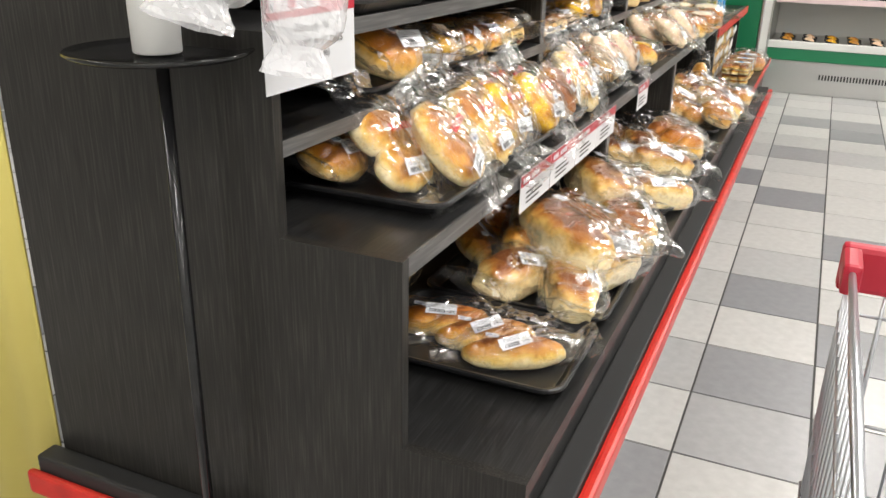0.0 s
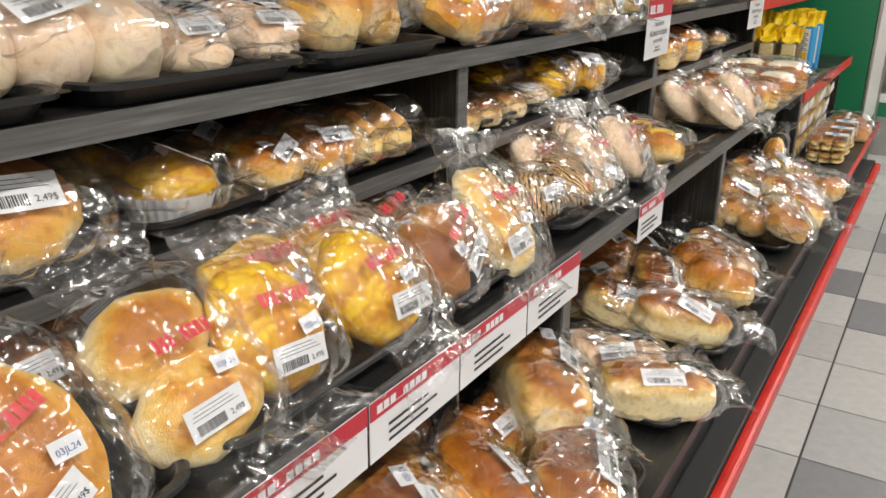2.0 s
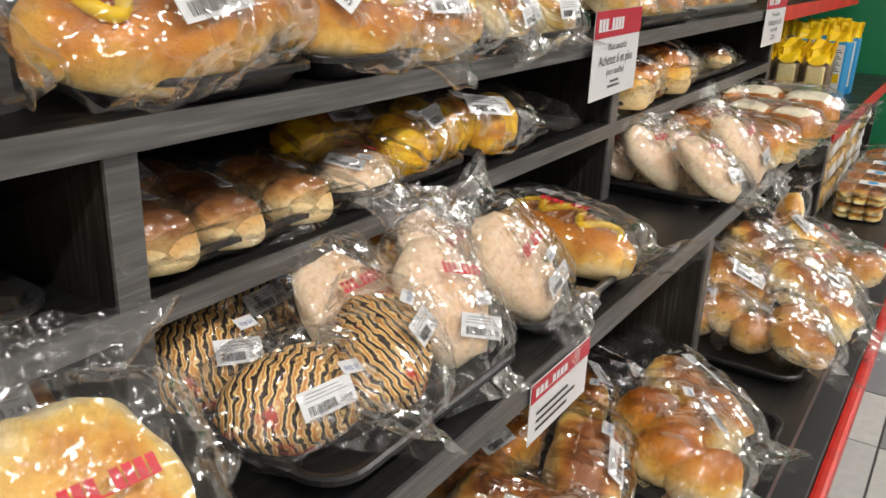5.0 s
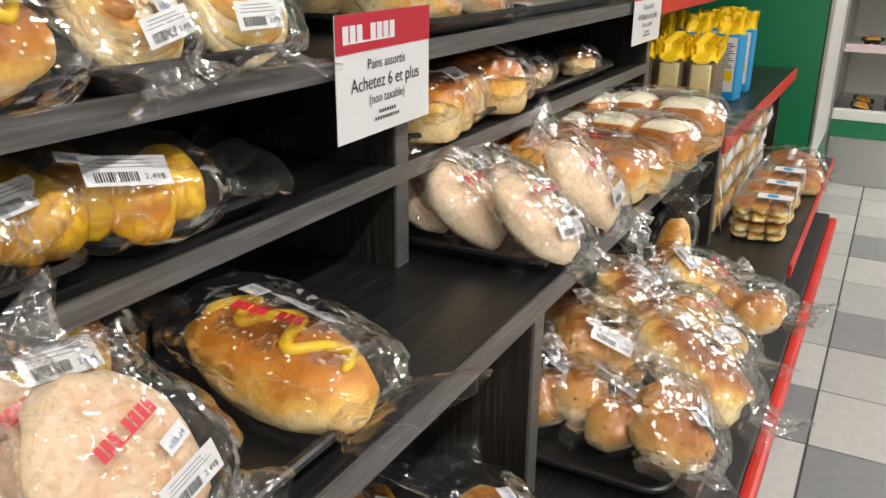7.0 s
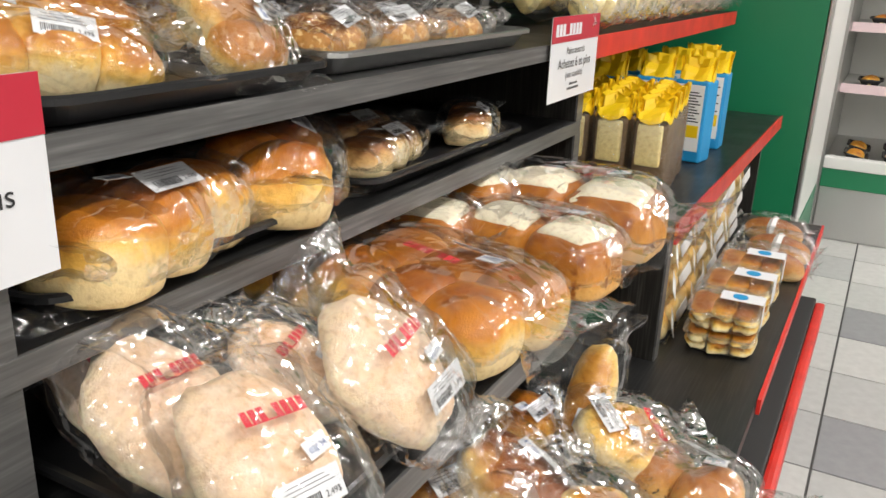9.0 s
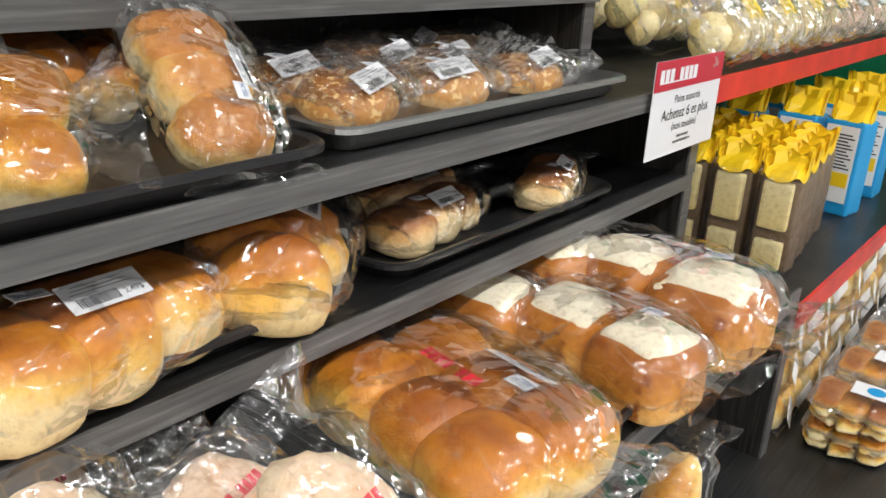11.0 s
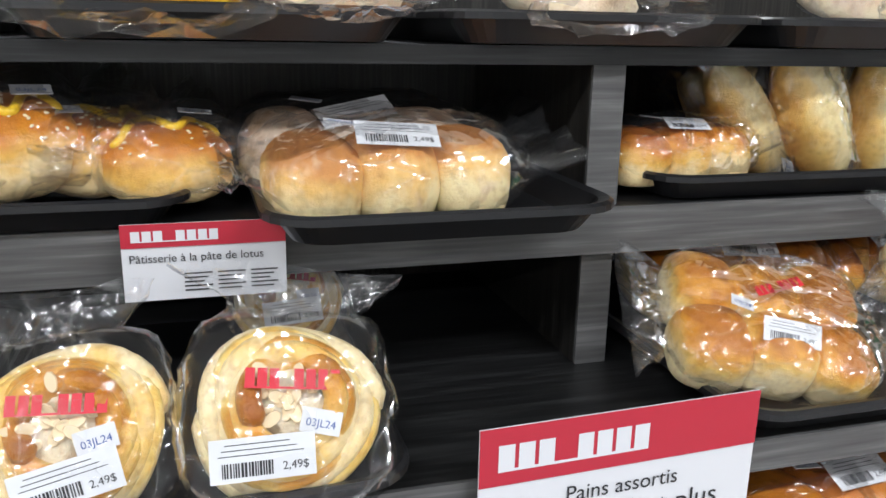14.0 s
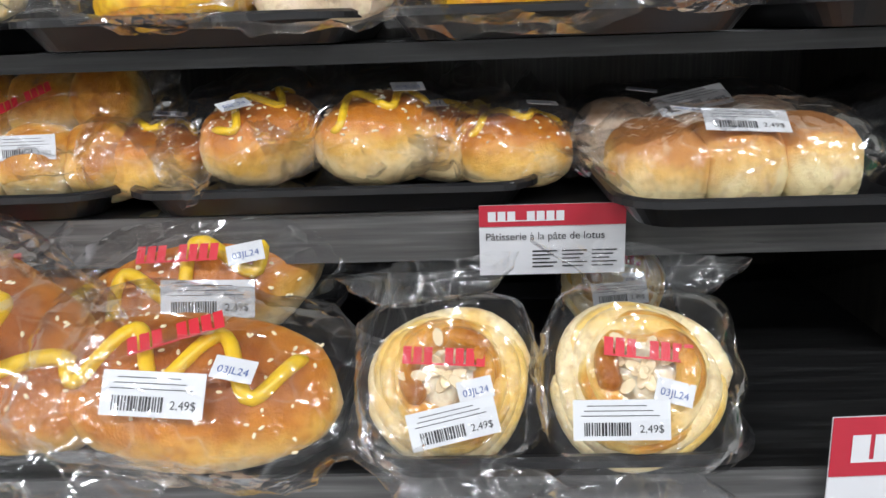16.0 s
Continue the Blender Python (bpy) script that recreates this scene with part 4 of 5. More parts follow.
# second shelf
for y0, y1 in ((0.30, 0.58), (0.60, 0.88), (0.89, 1.17), (1.25, 1.49), (1.50, 1.77), (1.78, 2.02), (2.28, 2.66), (2.72, 3.2)):
    tray(-0.012, y0, y1, L2)
for x, y, k, yaw, lean, v, s in ((-0.09, 0.47, "round_bun", 0, 25, 0, 1.25), (-0.21, 0.42, "round_bun", 0, 20, 1, 1.1), (-0.20, 0.58, "flat_bun", 0, 10, 0, 0.9), (-0.2, 0.84, "long_loaf", 15, 0, 1, 1.1), (-0.07, 0.83, "round_bun", 10, 15, 1, 0.85), (-0.07, 0.93, "round_bun", 0, 15, 0, 0.85), (-0.10, 1.02, "slice_roll", 70, 0, 0, 1.1), (-0.10, 1.09, "slice_roll", 70, 0, 0, 1.15), (-0.16, 0.96, "slice_roll", 75, 0, 0, 1.1), (-0.10, 1.285, "dark_rolls", 80, 0, 0, 0.9), (-0.09, 1.375, "dark_rolls", 72, 0, 0, 0.9), (-0.09, 1.47, "dark_rolls", 76, 0, 0, 0.9), (-0.18, 1.33, "dark_rolls", 10, 0, 0, 1.0), (-0.06, 1.57, "floured_bun", 20, 10, 0, 0.74), (-0.08, 1.70, "twist_bun", 20, 15, 0, 1.1), (-0.06, 1.81, "twist_bun", -15, 15, 0, 1.1), (-0.18, 1.66, "twist_bun", 0, 10, 0, 1.1), (-0.17, 1.8, "twist_bun", 0, 10, 0, 1.0), (-0.06, 2.415, "milk_loaf", 14, 0, 0, 1.08), (-0.21, 2.36, "milk_loaf", 5, 0, 0, 1.0), (-0.09, 2.62, "braided_loaf", 40, 0, 0, 1.12), (-0.09, 2.86, "dark_rolls", 12, 0, 0, 1.0), (-0.18, 2.92, "dark_rolls", 8, 0, 0, 1.0), (-0.08, 3.11, "dark_rolls", 25, 0, 0, 0.95)):
    pack(k, x, y, L2 + T, yaw, lean, 0, s, v)

# third shelf
for y0, y1 in ((0.22, 0.52), (0.54, 0.84), (0.86, 1.16), (1.25, 1.44), (1.45, 1.74), (1.75, 2.02), (2.27, 2.62)):
    tray(0.034 if 1.7 < y0 < 2 else 0.018, y0, y1, L3)
tray(-0.004, 2.64, 3.18, L3, 0.34, M_ALU)
for x, y, k, yaw, lean, v, s in ((-0.09, 0.35, "mini_loaf", 4, 10, 1, 1.2), (-0.10, 0.55, "mini_loaf", -6, 12, 1, 1.2), (-0.10, 0.72, "floured_bun", 90, 15, 0, 1.05), (-0.12, 0.86, "floured_bun", 90, 15, 1, 1.05), (-0.11, 1.04, "braided_loaf", 5, 10, 0, 1.2), (-0.22, 0.45, "mini_loaf", 0, 5, 1, 1.0), (-0.24, 0.75, "mini_loaf", 0, 5, 0, 1.0), (-0.07, 1.31, "mustard_bun", 8, 34, 0, 1.15), (-0.07, 1.475, "mustard_bun", -38, 34, 1, 1.05), (-0.035, 1.635, "mustard_bun", -8, 34, 0, 0.94), (-0.19, 1.60, "mustard_bun", 25, 50, 1, 1.0), (-0.20, 1.42, "mustard_bun", -10, 45, 0, 1.0), (-0.026, 1.815, "lotus_pastry", 98, 54, 0, 0.92), (-0.024, 1.943, "lotus_pastry", 84, 54, 1, 0.97), (-0.27, 1.97, "lotus_pastry", 90, 40, 0, 0.9), (-0.085, 2.345, "pull_apart", -16, 30, 0, 0.77), (-0.085, 2.545, "mini_loaf", 84, 40, 0, 0.80), (-0.25, 2.42, "milk_loaf", 0, 15, 0, 1.0), (-0.25, 2.6, "braided_loaf", 0, 10, 0, 0.9), (-0.085, 2.72, "sesame_round", 12, 8, 0, 1.0), (-0.085, 2.87, "sesame_round", -10, 6, 1, 1.0), (-0.080, 3.02, "sesame_round", 5, 6, 0, 1.0), (-0.20, 2.74, "sesame_round", 0, 8, 1, 1.0), (-0.20, 2.88, "sesame_round", 10, 10, 0, 1.0), (-0.19, 3.0, "sesame_round", 0, 8, 1, 0.95), (-0.26, 3.05, "baguette", 6, 0, 0, 1.0)):
    pack(k, x, y, L3 + T, yaw, lean, 0, s, v)

# fourth shelf
for y0, y1 in ((1.28, 1.54), (1.55, 1.89)):
    tray(-0.132, y0, y1, L4, 0.36)
tray(-0.05, 1.935, 2.20, L4, 0.40)
for y0, y1 in ((2.28, 2.66), (2.67, 2.98)):
    tray(-0.145, y0, y1, L4, 0.36)
for x, y, k, yaw, lean, v, s in ((-0.23, 1.46, "pull_apart", 5, 50, 0, 0.80), (-0.215, 1.555, "sesame_bun", 10, 8, 1, 1.0), (-0.215, 1.655, "sesame_bun", 40, 24, 0, 1.05), (-0.215, 1.757, "sesame_bun", 20, 20, 1, 1.1), (-0.24, 1.82, "sesame_bun", 20, 15, 0, 0.95), (-0.215, 1.872, "sesame_bun", 10, 6, 1, 1.02), (-0.135, 2.035, "mini_loaf", 3, 4, 0, 0.98), (-0.25, 2.03, "mini_loaf", -4, 4, 1, 0.98), (-0.225, 2.335, "milk_loaf", 6, 0, 0, 0.72), (-0.22, 2.80, "twist_bun", 10, 0, 0, 0.8), (-0.25, 2.89, "twist_bun", 10, 0, 0, 0.8), (-0.22, 2.955, "round_bun", 10, 0, 0, 0.6)):
    pack(k, x, y, L4 + T, yaw, lean, s=s, v=v)
for x, y, roll, s in ((-0.24, 2.445, 128, 0.80), (-0.21, 2.50, 122, 0.85), (-0.30, 2.46, 140, 0.8), (-0.25, 2.545, 112, 0.80), (-0.23, 2.595, 100, 0.76), (-0.23, 2.645, 92, 0.78), (-0.23, 2.695, 84, 0.70)):
    pack("slice_roll", x, y, L4 + T, 0, 6, roll, s, 0)

# top shelf
for y0, y1 in ((1.22, 1.47), (1.48, 1.755), (1.77, 2.06), (2.08, 2.36), (2.37, 2.66), (2.68, 2.97)):
    tray(-0.115, y0, y1, L5, 0.36)
for x, y, k, yaw, lean, v in ((-0.2, 1.40, "flat_bun", 90, 20, 0), (-0.2, 1.60, "custard_bun", 90, 20, 0), (-0.2, 1.72, "floured_bun", 90, 20, 1), (-0.2, 1.87, "custard_bun", 90, 20, 1), (-0.2, 2.0, "floured_bun", 90, 20, 0), (-0.2, 2.2, "floured_bun", 90, 20, 1), (-0.2, 2.5, "floured_bun", 90, 20, 0), (-0.2, 2.62, "cheese_loaf", 0, 20, 1), (-0.2, 2.86, "cheese_loaf", 0, 20, 0)):
    pack(k, x, y, L5 + T, yaw, lean, 0, 1.0, v)


# ---- signs ----
def shelf_sign(y0, y1, z0, z1, x, lines, name="price_sign", turn=0.0):
    w, h = y1 - y0, z1 - z0
    root = tagged(empty(name, pose(x, (y0 + y1) / 2, z0, 0, 0, turn)), "white and red printed price sign in a clear holder", "sign", "price signs on the shelf edges")
    band = h * 0.30
    part("card", box_bm(-0.0012, 0, -w / 2, w / 2, 0, h), M_SIGNWHITE, root)
    part("red_band", box_bm(0.0003, 0.001, -w / 2, w / 2, h - band, h), M_SIGNRED, root)
    mark = part("white_mark", comb_bm(w * 0.52, band * 0.42), M_SIGNWHITE, root)
    mark.matrix_basis = pose(0.0014, -w * 0.18, h - band / 2, 90, 0, 90)
    for words, size, at in lines:
        lettering(words, size * h, M_INK, root, pose(0.0008, at[0] * w, at[1] * h, 90, 0, 90))
    return root


PAINS = (("Pains assortis", 0.12, (0, 0.585)), ("Achetez 6 et plus", 0.165, (0, 0.435)), ("(non taxable)", 0.115, (0, 0.295)))
for y0 in (-0.03, 2.062, 3.208):
    sg = shelf_sign(y0, y0 + (0.22 if 0 < y0 < 3 else 0.235), 0.967 + (0.015 if y0 < 0 else 0), 1.107 + (0.015 if y0 < 0 else 0), 0.014, PAINS, turn=2.5 if 0 < y0 < 3 else 0.0)
    part("fine_print", bars_bm([(-0.02 + 0.006 * k, -0.0165 + 0.006 * k, -0.003, 0.001) for k in range(7)] + [(-0.03 + 0.006 * k, -0.0265 + 0.006 * k, -0.011, -0.007) for k in range(10)]), M_INK, sg).matrix_basis = pose(0.0008, 0, 0.026, 90, 0, 90)
lotus = shelf_sign(1.840, 1.957, 1.160, 1.218, -0.138, (("Pâtisserie à la pâte de lotus", 0.15, (-0.05, 0.55)),))
part("fine_print", bars_bm([(-0.016 + 0.024 * c, -0.016 + 0.024 * c + 0.020 - 0.003 * (k % 3), -0.002 - 0.0032 * k, -0.0008 - 0.0032 * k) for c in range(3) for k in range(5)]), M_INK, lotus).matrix_basis = pose(0.0008, 0, 0.021, 90, 0, 90)
for y0 in (0.485, 0.677, 0.868, 1.06, 1.54):
    tag = shelf_sign(y0, y0 + (0.187 if y0 < 1.5 else 0.15), 0.686, 0.760, X1 + 0.004, ())
    part("fine_print", bars_bm([(-0.06, 0.02 + 0.02 * (k % 2), -0.004 - 0.010 * k, -0.010 * k) for k in range(3)]), M_INK, tag).matrix_basis = pose(0.0008, 0, 0.036, 90, 0, 90)

# ---- far unit goods ----
def sponge_pack(m):
    a, h = 0.036, 0.20
    key = ("sponge", 0)
    if key in protos:
        return copy_thing(protos[key], m)
    root = tagged(empty("sponge_cake_pack"), "clear pack of yellow sponge cake with yellow crimped top", "cake", "yellow sponge cake packs")
    part("backing", box_bm(-a * 0.93, a * 0.93, -a * 0.45, a * 0.93, 0.003, 0.166, 0.004), M_CARD, root, "brown card backing")
    for z0, z1 in ((0.006, 0.058), (0.078, 0.162)):
        part("cake_block", box_bm(-a * 0.70, a * 0.70, -a * 0.90, -a * 0.44, z0, z1, 0.006), M_SPONGE, root, "pale yellow sponge block")
    part("film", box_bm(-a, a, -a, a, 0, 0.172, 0.008), M_SHELL, root)
    bm = bmesh.new()
    rings = []
    for i, (w, d, z) in enumerate(((a * 1.0, a * 1.0, 0.168), (a * 1.02, a * 0.75, 0.182), (a * 1.05, 0.010, 0.190), (a * 1.1, 0.004, 0.205), (a * 1.1, 0.002, 0.212))):
        rings.append([bm.verts.new((w * math.copysign(abs(math.cos(t)) ** 0.5, math.cos(t)), d * math.sin(t) + 0.008 * math.sin(9 * t + i) * (i > 1), z + 0.006 * math.sin(5 * t + i))) for t in (k * math.tau / 24 for k in range(24))])
    for p, q in zip(rings, rings[1:]):
        for k in range(24):
            bm.faces.new((p[k], p[(k + 1) % 24], q[(k + 1) % 24], q[k]))
    part("crimped_top", bm, M_YFILM, root, "bright yellow crimped film")
    root.matrix_basis = m
    protos[key] = root
    return root


def blue_carton(m):
    key = ("blue", 0)
    if key in protos:
        return copy_thing(protos[key], m)
    root = tagged(empty("blue_snack_carton"), "tall blue and white snack pack with yellow top", "snack", "blue snack packs")
    part("body", box_bm(-0.042, 0.042, -0.035, 0.035, 0, 0.20, 0.006), M_BLUE, root)
    part("front_panel", box_bm(-0.034, 0.034, -0.0362, -0.034, 0.028, 0.19), M_PAPER, root)
    part("print", bars_bm([(-0.028, 0.028 - 0.006 * (k % 3), 0.10 + 0.007 * k, 0.103 + 0.007 * k) for k in range(11)]), M_INK, root).matrix_basis = pose(0, -0.0366, 0, 90, 0, 0)
    part("barcode", bars_bm([(-0.026 + 0.003 * k, -0.0245 + 0.003 * k, 0.035, 0.055) for k in range(8)]), M_INK, root).matrix_basis = pose(0, -0.0366, 0, 90, 0, 0)
    part("picture", box_bm(-0.030, 0.030, -0.0368, -0.036, 0.062, 0.092), M_YFILM, root)
    bm = bmesh.new()
    rings = [[bm.verts.new((w * math.copysign(abs(math.cos(t)) ** 0.5, math.cos(t)), d * math.sin(t) + 0.006 * math.sin(7 * t) * (z > 0.215), z + 0.005 * math.sin(5 * t))) for t in (k * math.tau / 20 for k in range(20))] for w, d, z in ((0.042, 0.035, 0.198), (0.042, 0.02, 0.218), (0.044, 0.004, 0.232), (0.047, 0.003, 0.252))]
    for p, q in zip(rings, rings[1:]):
        for k in range(20):
            bm.faces.new((p[k], p[(k + 1) % 20], q[(k + 1) % 20], q[k]))
    part("crimped_top", bm, M_YFILM, root)
    root.matrix_basis = m
    protos[key] = root
    return root


FL1 = L1 - 0.03
for i in range(3):
    for j in range(4):
        sponge_pack(pose(-0.055 + 0.082 * i - 0.01 * j, 3.56 + 0.085 * j, FL1, 0, 0, random.uniform(-6, 6)))
for x, y in ((0.09, 4.02), (0.09, 4.22), (-0.01, 4.02), (-0.01, 4.22), (-0.11, 4.1), (-0.11, 3.95), (0.02, 4.4)):
    blue_carton(pose(x, y, FL1, 0, 0, random.uniform(-14, 4)))


def wafer_box(m):
    key = ("wafer", 0)
    if key in protos:
        return copy_thing(protos[key], m)
    root = tagged(empty("pastry_clamshell"), "clear plastic clamshell of stacked flaky pastries with label", "pastry box", "pastry clamshells on the deck")
    for k in range(2):
        for i in range(3):
            for q in range(2):
                part("pastry", blobs_bm([((i - 1) * 0.042, 0, 0.024, 0.066, 0.024)], k * 7 + i * 2 + q, 0.22, square=0.7), M_BLOND, root, smooth=True).location = (0, 0.003 * (-1) ** (i + q), 0.006 + 0.048 * k + 0.019 * q)
        tier = part("tier", tray_bm(0.142, 0.152, 0.046, 0.022, 0.004), M_SHELL, root, "ribbed clear plastic tray")
        tier.location = (0, 0, 0.001 + 0.048 * k)
    part("lid", box_bm(-0.068, 0.068, -0.073, 0.073, 0.090, 0.110, 0.012), M_SHELL, root, "clear plastic lid")
    lb = part("lid_label", box_bm(-0.012, 0.071, -0.024, 0.024, 0.1105, 0.1112), M_LABEL, root)
    part("label_flap", box_bm(0.0712, 0.0718, -0.024, 0.024, 0.055, 0.1112), M_LABEL, root)
    bm = bmesh.new()
    bmesh.ops.create_cone(bm, cap_ends=True, segments=20, radius1=0.015, radius2=0.015, depth=0.0006, matrix=Matrix.Translation((0.025, 0, 0.1118)))
    part("blue_dot", bm, M_BLUE, lb)
    root.matrix_basis = m
    protos[key] = root
    return root


def cookie_box(m):
    key = ("cookie_box", 0)
    if key in protos:
        return copy_thing(protos[key], m)
    root = tagged(empty("cookie_box"), "clear box of golden cookies with white paper diamonds", "cookie box", "stacked cookie boxes on the deck")
    for k in range(3):
        part("cookie", blobs_bm([(0.018, (k - 1) * 0.052, 0.036, 0.026, 0.062)], k, 0.12), M_MILKY, root, smooth=True).location = (0, 0, 0.003)
    part("box", box_bm(-0.055, 0.055, -0.083, 0.083, 0, 0.074, 0.006), M_SHELL, root, "clear plastic box")
    for k in range(2):
        part("paper_diamond", box_bm(-0.0006, 0.0006, -0.023, 0.023, -0.023, 0.023), M_PAPER, root, "white paper diamond").matrix_basis = pose(0.0566, (k - 0.5) * 0.084, 0.037, 45, 0, 0) @ pose(0, 0, 0, 0, 0, 14 * (-1) ** k)
    root.matrix_basis = m
    protos[key] = root
    return root


for y in (3.565, 3.725, 3.885):
    wafer_box(pose(0.298, y, DECK, 0, 0, random.uniform(-3, 3)))
for k in range(5):
    for q in range(3):
        cookie_box(pose(0.140 + random.uniform(-0.012, 0.008), 3.575 + 0.172 * k + 0.02 * (q % 2), DECK + 0.0745 * q, 0, 0, random.uniform(-2, 2)))


def roll_pack(m):
    key = ("swiss", 0)
    if key in protos:
        return copy_thing(protos[key], m)
    root = tagged(empty("cake_roll_pack"), "brown cake roll in clear film with white sleeve", "cake", "cake rolls on the deck")
    part("cake_roll", blobs_bm([(0, 0, 0.036, 0.085, 0.07)], 2, 0.04), M_BROWN, root, smooth=True)
    part("sleeve", squiggle_bm([(0, -0.025, 0.036), (0, 0.0, 0.036), (0, 0.025, 0.036)], 0.041, 20), M_PAPER, root)
    part("film", bag_bm(0.038, 0.088, 0.072, 5, 0.02), M_FILM, root, smooth=True)
    root.matrix_basis = m
    protos[key] = root
    return root


for x, y in ((0.325, 4.06), (0.325, 4.20), (0.29, 4.36)):
    roll_pack(pose(x, y, DECK, 0, 0, 80))


def candy_bag(m, v):
    key = ("candy", v)
    if key in protos:
        return copy_thing(protos[key], m)
    root = tagged(empty("cookie_bag"), "clear bag of yellow round cookies with yellow sticker", "cookies", "bags of yellow cookies")
    rnd = random.Random(v)
    for k in range(5):
        part("cookie", blobs_bm([(rnd.uniform(-0.03, 0.03), -0.07 + 0.035 * k, 0.028, 0.022, rnd.uniform(0.05, 0.075))], v + k, 0.08), M_SPONGE if v < 2 else M_PALE, root, smooth=True)
    part("bag", bag_bm(0.06, 0.095, 0.08, v + 40, 0.035), M_FILM, root, smooth=True)
    part("sticker", box_bm(-0.022, 0.022, -0.03, 0.03, 0.0905, 0.0912), M_YFILM if v < 2 else M_LABEL, root, "yellow handwritten price sticker")
    root.matrix_basis = m
    protos[key] = root
    return root


for k in range(8):
    candy_bag(pose(-0.055, 3.53 + 0.165 * k, L3 + 0.048, 0, 48, 0), 0 if k < 3 else (1 if k < 4 else 2))
    candy_bag(pose(-0.17, 3.50 + 0.165 * k, L3 + 0.06, 0, 52, 0), 1 if k < 4 else 2)
    candy_bag(pose(-0.28, 3.54 + 0.165 * k, L3 + 0.075, 0, 55, 0), 0 if k < 4 else 2)


# ---- the cupcakes ----
def cupcake(m):
    key = ("cup", 0)
    if key in protos:
        return copy_thing(protos[key], m)
    root = tagged(empty("cupcake"), "yellow cupcake in a white pleated paper case, wrapped", "cake", "cupcakes on the second shelf")
    bm = bmesh.new()
    a = [bm.verts.new((0.042 * (1 + 0.03 * (k % 2)) * math.cos(k * math.tau / 60), 0.042 * (1 + 0.03 * (k % 2)) * math.sin(k * math.tau / 60), 0)) for k in range(60)]
    b = [bm.verts.new((0.054 * (1 + 0.03 * (k % 2)) * math.cos(k * math.tau / 60), 0.054 * (1 + 0.03 * (k % 2)) * math.sin(k * math.tau / 60), 0.036)) for k in range(60)]
    for k in range(60):
        bm.faces.new((a[k], a[(k + 1) % 60], b[(k + 1) % 60], b[k]))
    bm.faces.new(a[::-1])
    part("paper_case", bm, M_PAPER, root, "white pleated paper")
    part("cake_top", blobs_bm([(0, 0, 0.055, 0.055, 0.045)], 3, 0.12), M_CUSTARD, root, smooth=True).location = (0, 0, 0.026)
    part("wrap", bag_bm(0.058, 0.058, 0.076, 77, 0.02), M_FILM, root, smooth=True)
    sticker(root, pose(0.03, 0.0, 0.079, 0, 28, 80), 3)
    root.matrix_basis = m
    protos[key] = root
    return root


for x, y in ((-0.075, 0.68), (-0.19, 0.66)):
    cupcake(pose(x, y, L2 + T))

# ---- white tag cards under the fourth shelf ----
for k in range(6):
    y0 = 0.13 + 0.172 * k
    card = tagged(empty("tag_card", pose(X4 + 0.012, y0 + 0.085, 1.148)), "white printed price card hung on the shelf edge", "sign", "white price cards")
    part("card", box_bm(-0.001, 0, -0.0845, 0.0845, 0, 0.062), M_SIGNWHITE, card)
    part("print", bars_bm([(-0.02, 0.05, -0.004, -0.003), (-0.02, 0.004, 0.004, 0.006), (-0.02, 0.002, 0.010, 0.011), (0.022, 0.05, 0.004, 0.006), (0.026, 0.05, 0.009, 0.010)]), M_INK, card).matrix_basis = pose(0.0006, 0, 0.02, 90, 0, 90)

# ---- pole stand with a round plate and a paper cup ----
stand = tagged(empty("sample_stand", pose(-0.125, -0.07, 0)), "black pole stand with a round glossy black plate", "stand")


def lathe_bm(profile, seg=40):
    bm = bmesh.new()
    rings = [[bm.verts.new((r * math.cos(k * math.tau / seg), r * math.sin(k * math.tau / seg), z)) for k in range(seg)] for r, z in profile]
    for p, q in zip(rings, rings[1:]):
        for k in range(seg):
            bm.faces.new((p[k], p[(k + 1) % seg], q[(k + 1) % seg], q[k]))
    bm.faces.new(rings[0][::-1])
    bm.faces.new(rings[-1])
    bmesh.ops.recalc_face_normals(bm, faces=bm.faces[:])
    return bm


M_GLOSSBLACK = material("glossy_black_plastic", (0.012, 0.012, 0.013), 0.12)
part("pole", lathe_bm([(0.009, 0.006), (0.009, 1.03)], 20), M_GLOSSBLACK, stand, smooth=True)
part("base", lathe_bm([(0.05, 0.0), (0.055, 0.004), (0.05, 0.012), (0.014, 0.02)]), M_BLACK, stand)
part("plate", lathe_bm([(0.02, 1.026), (0.115, 1.032), (0.124, 1.038), (0.122, 1.041), (0.10, 1.035), (0.01, 1.034)]), M_GLOSSBLACK, stand, smooth=True)
cup = tagged(part("paper_cup", lathe_bm([(0.030, 0.0), (0.032, 0.002), (0.035, 0.24), (0.0365, 0.245), (0.034, 0.245), (0.030, 0.008), (0.002, 0.006)]), M_PAPER, smooth=True), "tall plain white cup standing on the round plate", "cup")
cup.matrix_basis = pose(-0.125, -0.075, 1.036)
bm = bag_bm(0.07, 0.10, 0.09, 91, 0.06, 0.4)
hung = tagged(part("plastic_bag_roll", bm, M_HAZE), "crumpled clear plastic bags hanging beside the sign", "plastic bag")
hung.matrix_basis = pose(-0.03, -0.045, 1.17, 60, 20, 30) @ Matrix.Scale(0.8, 4)
hung2 = copy_thing(hung, pose(0.05, 0.02, 1.12, 82, 10, 35) @ Matrix.Scale(0.85, 4))


# ---- shopping cart ----
cart = tagged(empty("shopping_cart"), "zinc wire shopping cart with red corner guards", "shopping cart")
CX0, CX1, CY0, CY1, CZ0, CZ1 = 0.765, 1.235, -0.50, 0.24, 0.42, 0.80


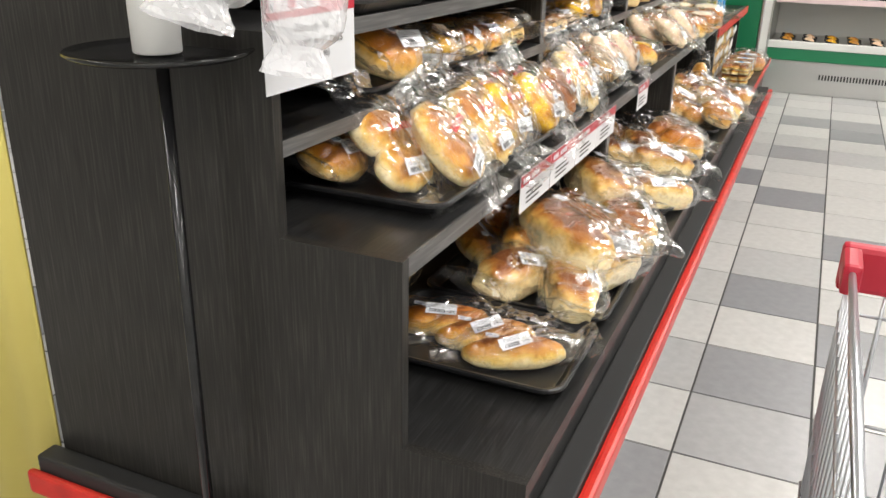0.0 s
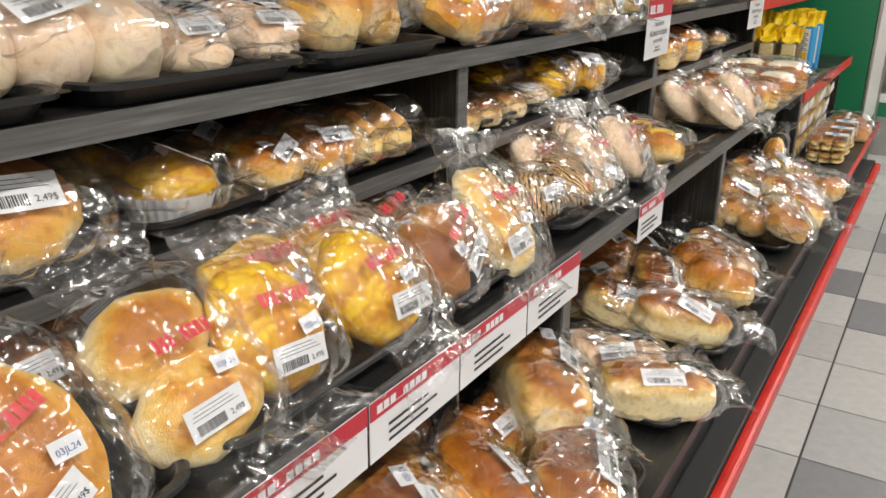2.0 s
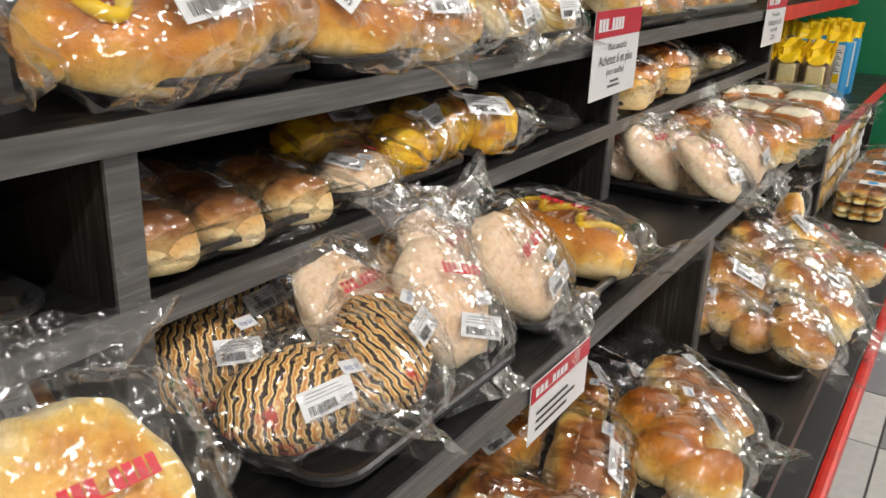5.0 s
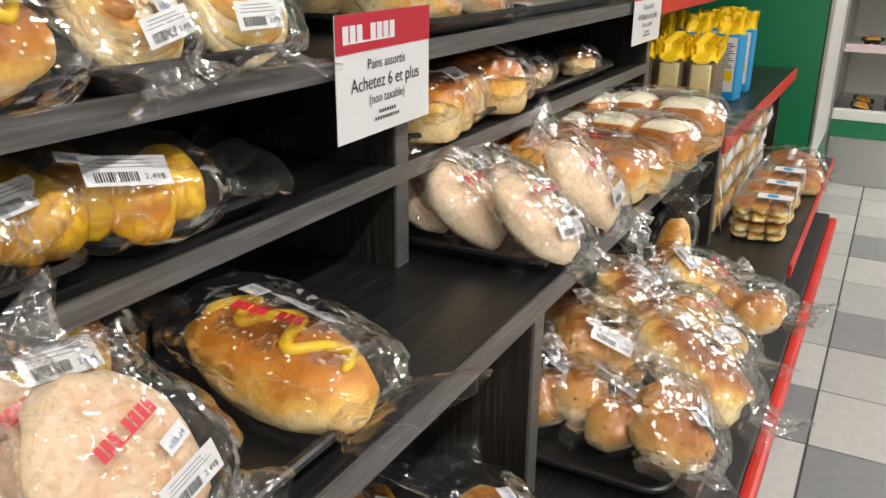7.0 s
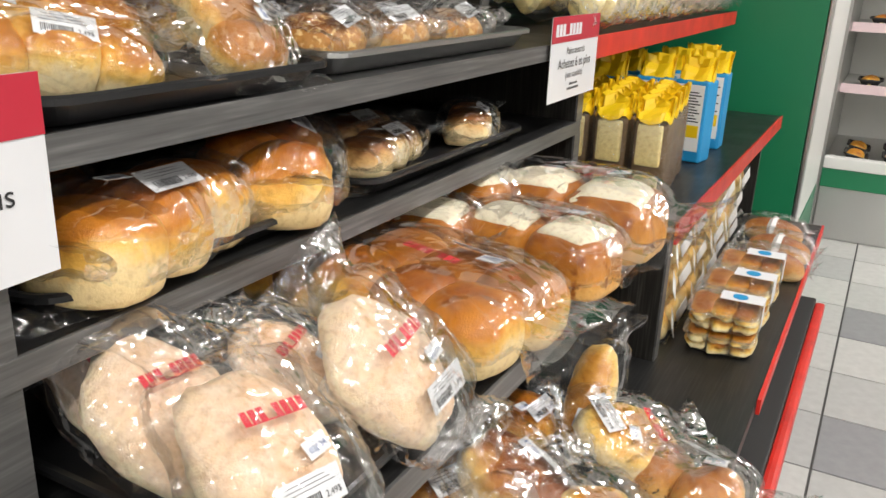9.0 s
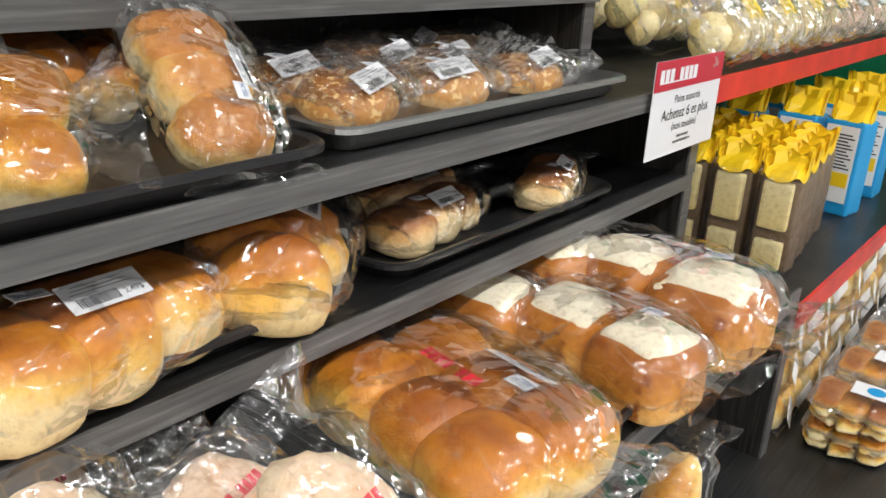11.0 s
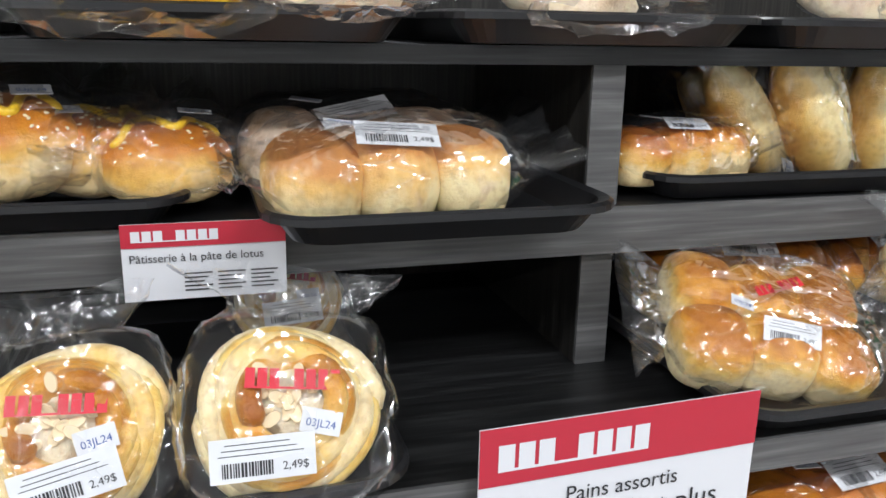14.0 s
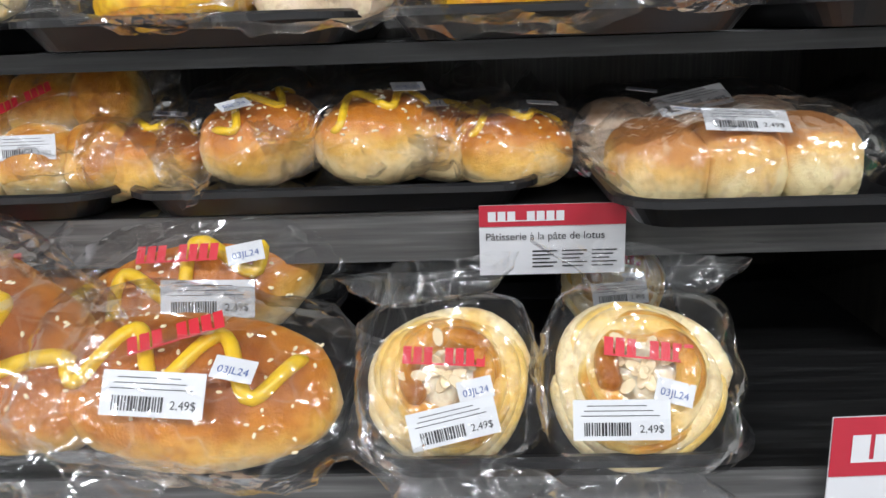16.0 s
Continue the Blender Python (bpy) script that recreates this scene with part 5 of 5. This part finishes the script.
def wire(a, b, r=0.0035, name="wire"):
    return part(name, squiggle_bm([a, ((a[0] + b[0]) / 2, (a[1] + b[1]) / 2, (a[2] + b[2]) / 2), b], r, 8), M_CHROME, cart, smooth=True)


for z, r in ((CZ1, 0.007), (CZ1 - 0.09, 0.004), (CZ0 + 0.12, 0.004), (CZ0, 0.006)):
    wire((CX0, CY0, z), (CX0, CY1, z), r, "rim")
    wire((CX1, CY0, z), (CX1, CY1, z), r, "rim")
    wire((CX0, CY1, z), (CX1, CY1, z), r, "rim")
    wire((CX0, CY0, z), (CX1, CY0, z), r, "rim")
for k in range(1, 20):
    y = CY0 + (CY1 - CY0) * k / 20
    wire((CX0, y, CZ0), (CX0, y, CZ1))
    wire((CX1, y, CZ0), (CX1, y, CZ1))
for k in range(1, 9):
    x = CX0 + (CX1 - CX0) * k / 9
    wire((x, CY1, CZ0), (x, CY1, CZ1))
    wire((x, CY0, CZ0), (x, CY1, CZ0))
for x in (CX0, CX1):
    sgn = 1 if x == CX0 else -1
    part("corner_guard", box_bm(min(x - sgn * 0.012, x + sgn * 0.10), max(x - sgn * 0.012, x + sgn * 0.10), CY1 - 0.012, CY1 + 0.014, CZ1 - 0.055, CZ1 + 0.012, 0.008), M_REDPL, cart, "red plastic corner guard")
    part("corner_guard", box_bm(x - 0.012, x + 0.012, CY1 - 0.09, CY1 - 0.013, CZ1 - 0.03, CZ1 + 0.012, 0.007), M_REDPL, cart, "red plastic corner guard")
    part("leg", box_bm(x + sgn * 0.03 - 0.012, x + sgn * 0.03 + 0.012, CY0 + 0.02, CY0 + 0.045, 0.10, CZ0, 0.005), M_CHROME, cart)
    part("leg", box_bm(x + sgn * 0.03 - 0.012, x + sgn * 0.03 + 0.012, CY1 - 0.045, CY1 - 0.02, 0.10, CZ0, 0.005), M_CHROME, cart)
    for y in (CY0 + 0.03, CY1 - 0.03):
        wheel = part("wheel", lathe_bm([(0.035, -0.012), (0.05, -0.010), (0.05, 0.010), (0.035, 0.012)], 24), M_BLACK, cart, smooth=True)
        wheel.matrix_basis = pose(x + sgn * 0.03, y, 0.05, 0, 90, 0)

# ---- ceiling fittings ----
for lx, ly in LAMPS:
    fit_ob = tagged(empty("strip_light", pose(lx, ly, 2.94)), "white linear ceiling light fitting", "light", "ceiling strip lights")
    part("housing", box_bm(-0.10, 0.10, -0.77, 0.77, 0.0, 0.06, 0.006), M_WHITE, fit_ob)

# ---- the rest of the tiled floor, past the tiles nearest the walk ----
def tile_field_nodes(n, l, b):
    geo = n.new("ShaderNodeNewGeometry")
    r = ramp(n, [(0.0, (0.24, 0.245, 0.26)), (0.22, (0.30, 0.30, 0.31)), (0.34, (0.43, 0.43, 0.43)), (0.55, (0.52, 0.515, 0.50)), (1.0, (0.60, 0.59, 0.57))])
    l.new(geo.outputs["Random Per Island"], r.inputs[0])
    l.new(r.outputs[0], b.inputs["Base Color"])
    g = noise_of(n, l, 30.0)
    bump(n, l, b, g.outputs[0], 0.1, 0.0006)


M_TILEFIELD = material("floor_tile_ceramic_far", (0.5, 0.5, 0.48), 0.28, build=tile_field_nodes)
verts, faces = [], []
for i in range(-20, 17):
    for j in range(-18, 35):
        if -2 <= i < 9 and -9 <= j < 30:
            continue
        x, y = 0.512 + i * TILE, 0.858 + j * TILE
        k = len(verts)
        verts += [(x + 0.003, y + 0.003, 0), (x + TILE - 0.003, y + 0.003, 0), (x + TILE - 0.003, y + TILE - 0.003, 0), (x + 0.003, y + TILE - 0.003, 0)]
        faces.append((k, k + 1, k + 2, k + 3))
field = bpy.data.meshes.new("tile_field")
field.from_pydata(verts, [], faces)
field.materials.append(M_TILEFIELD)
rest = new("tile_field", field)
rest.parent = floor
rest["kind"] = "stuff"
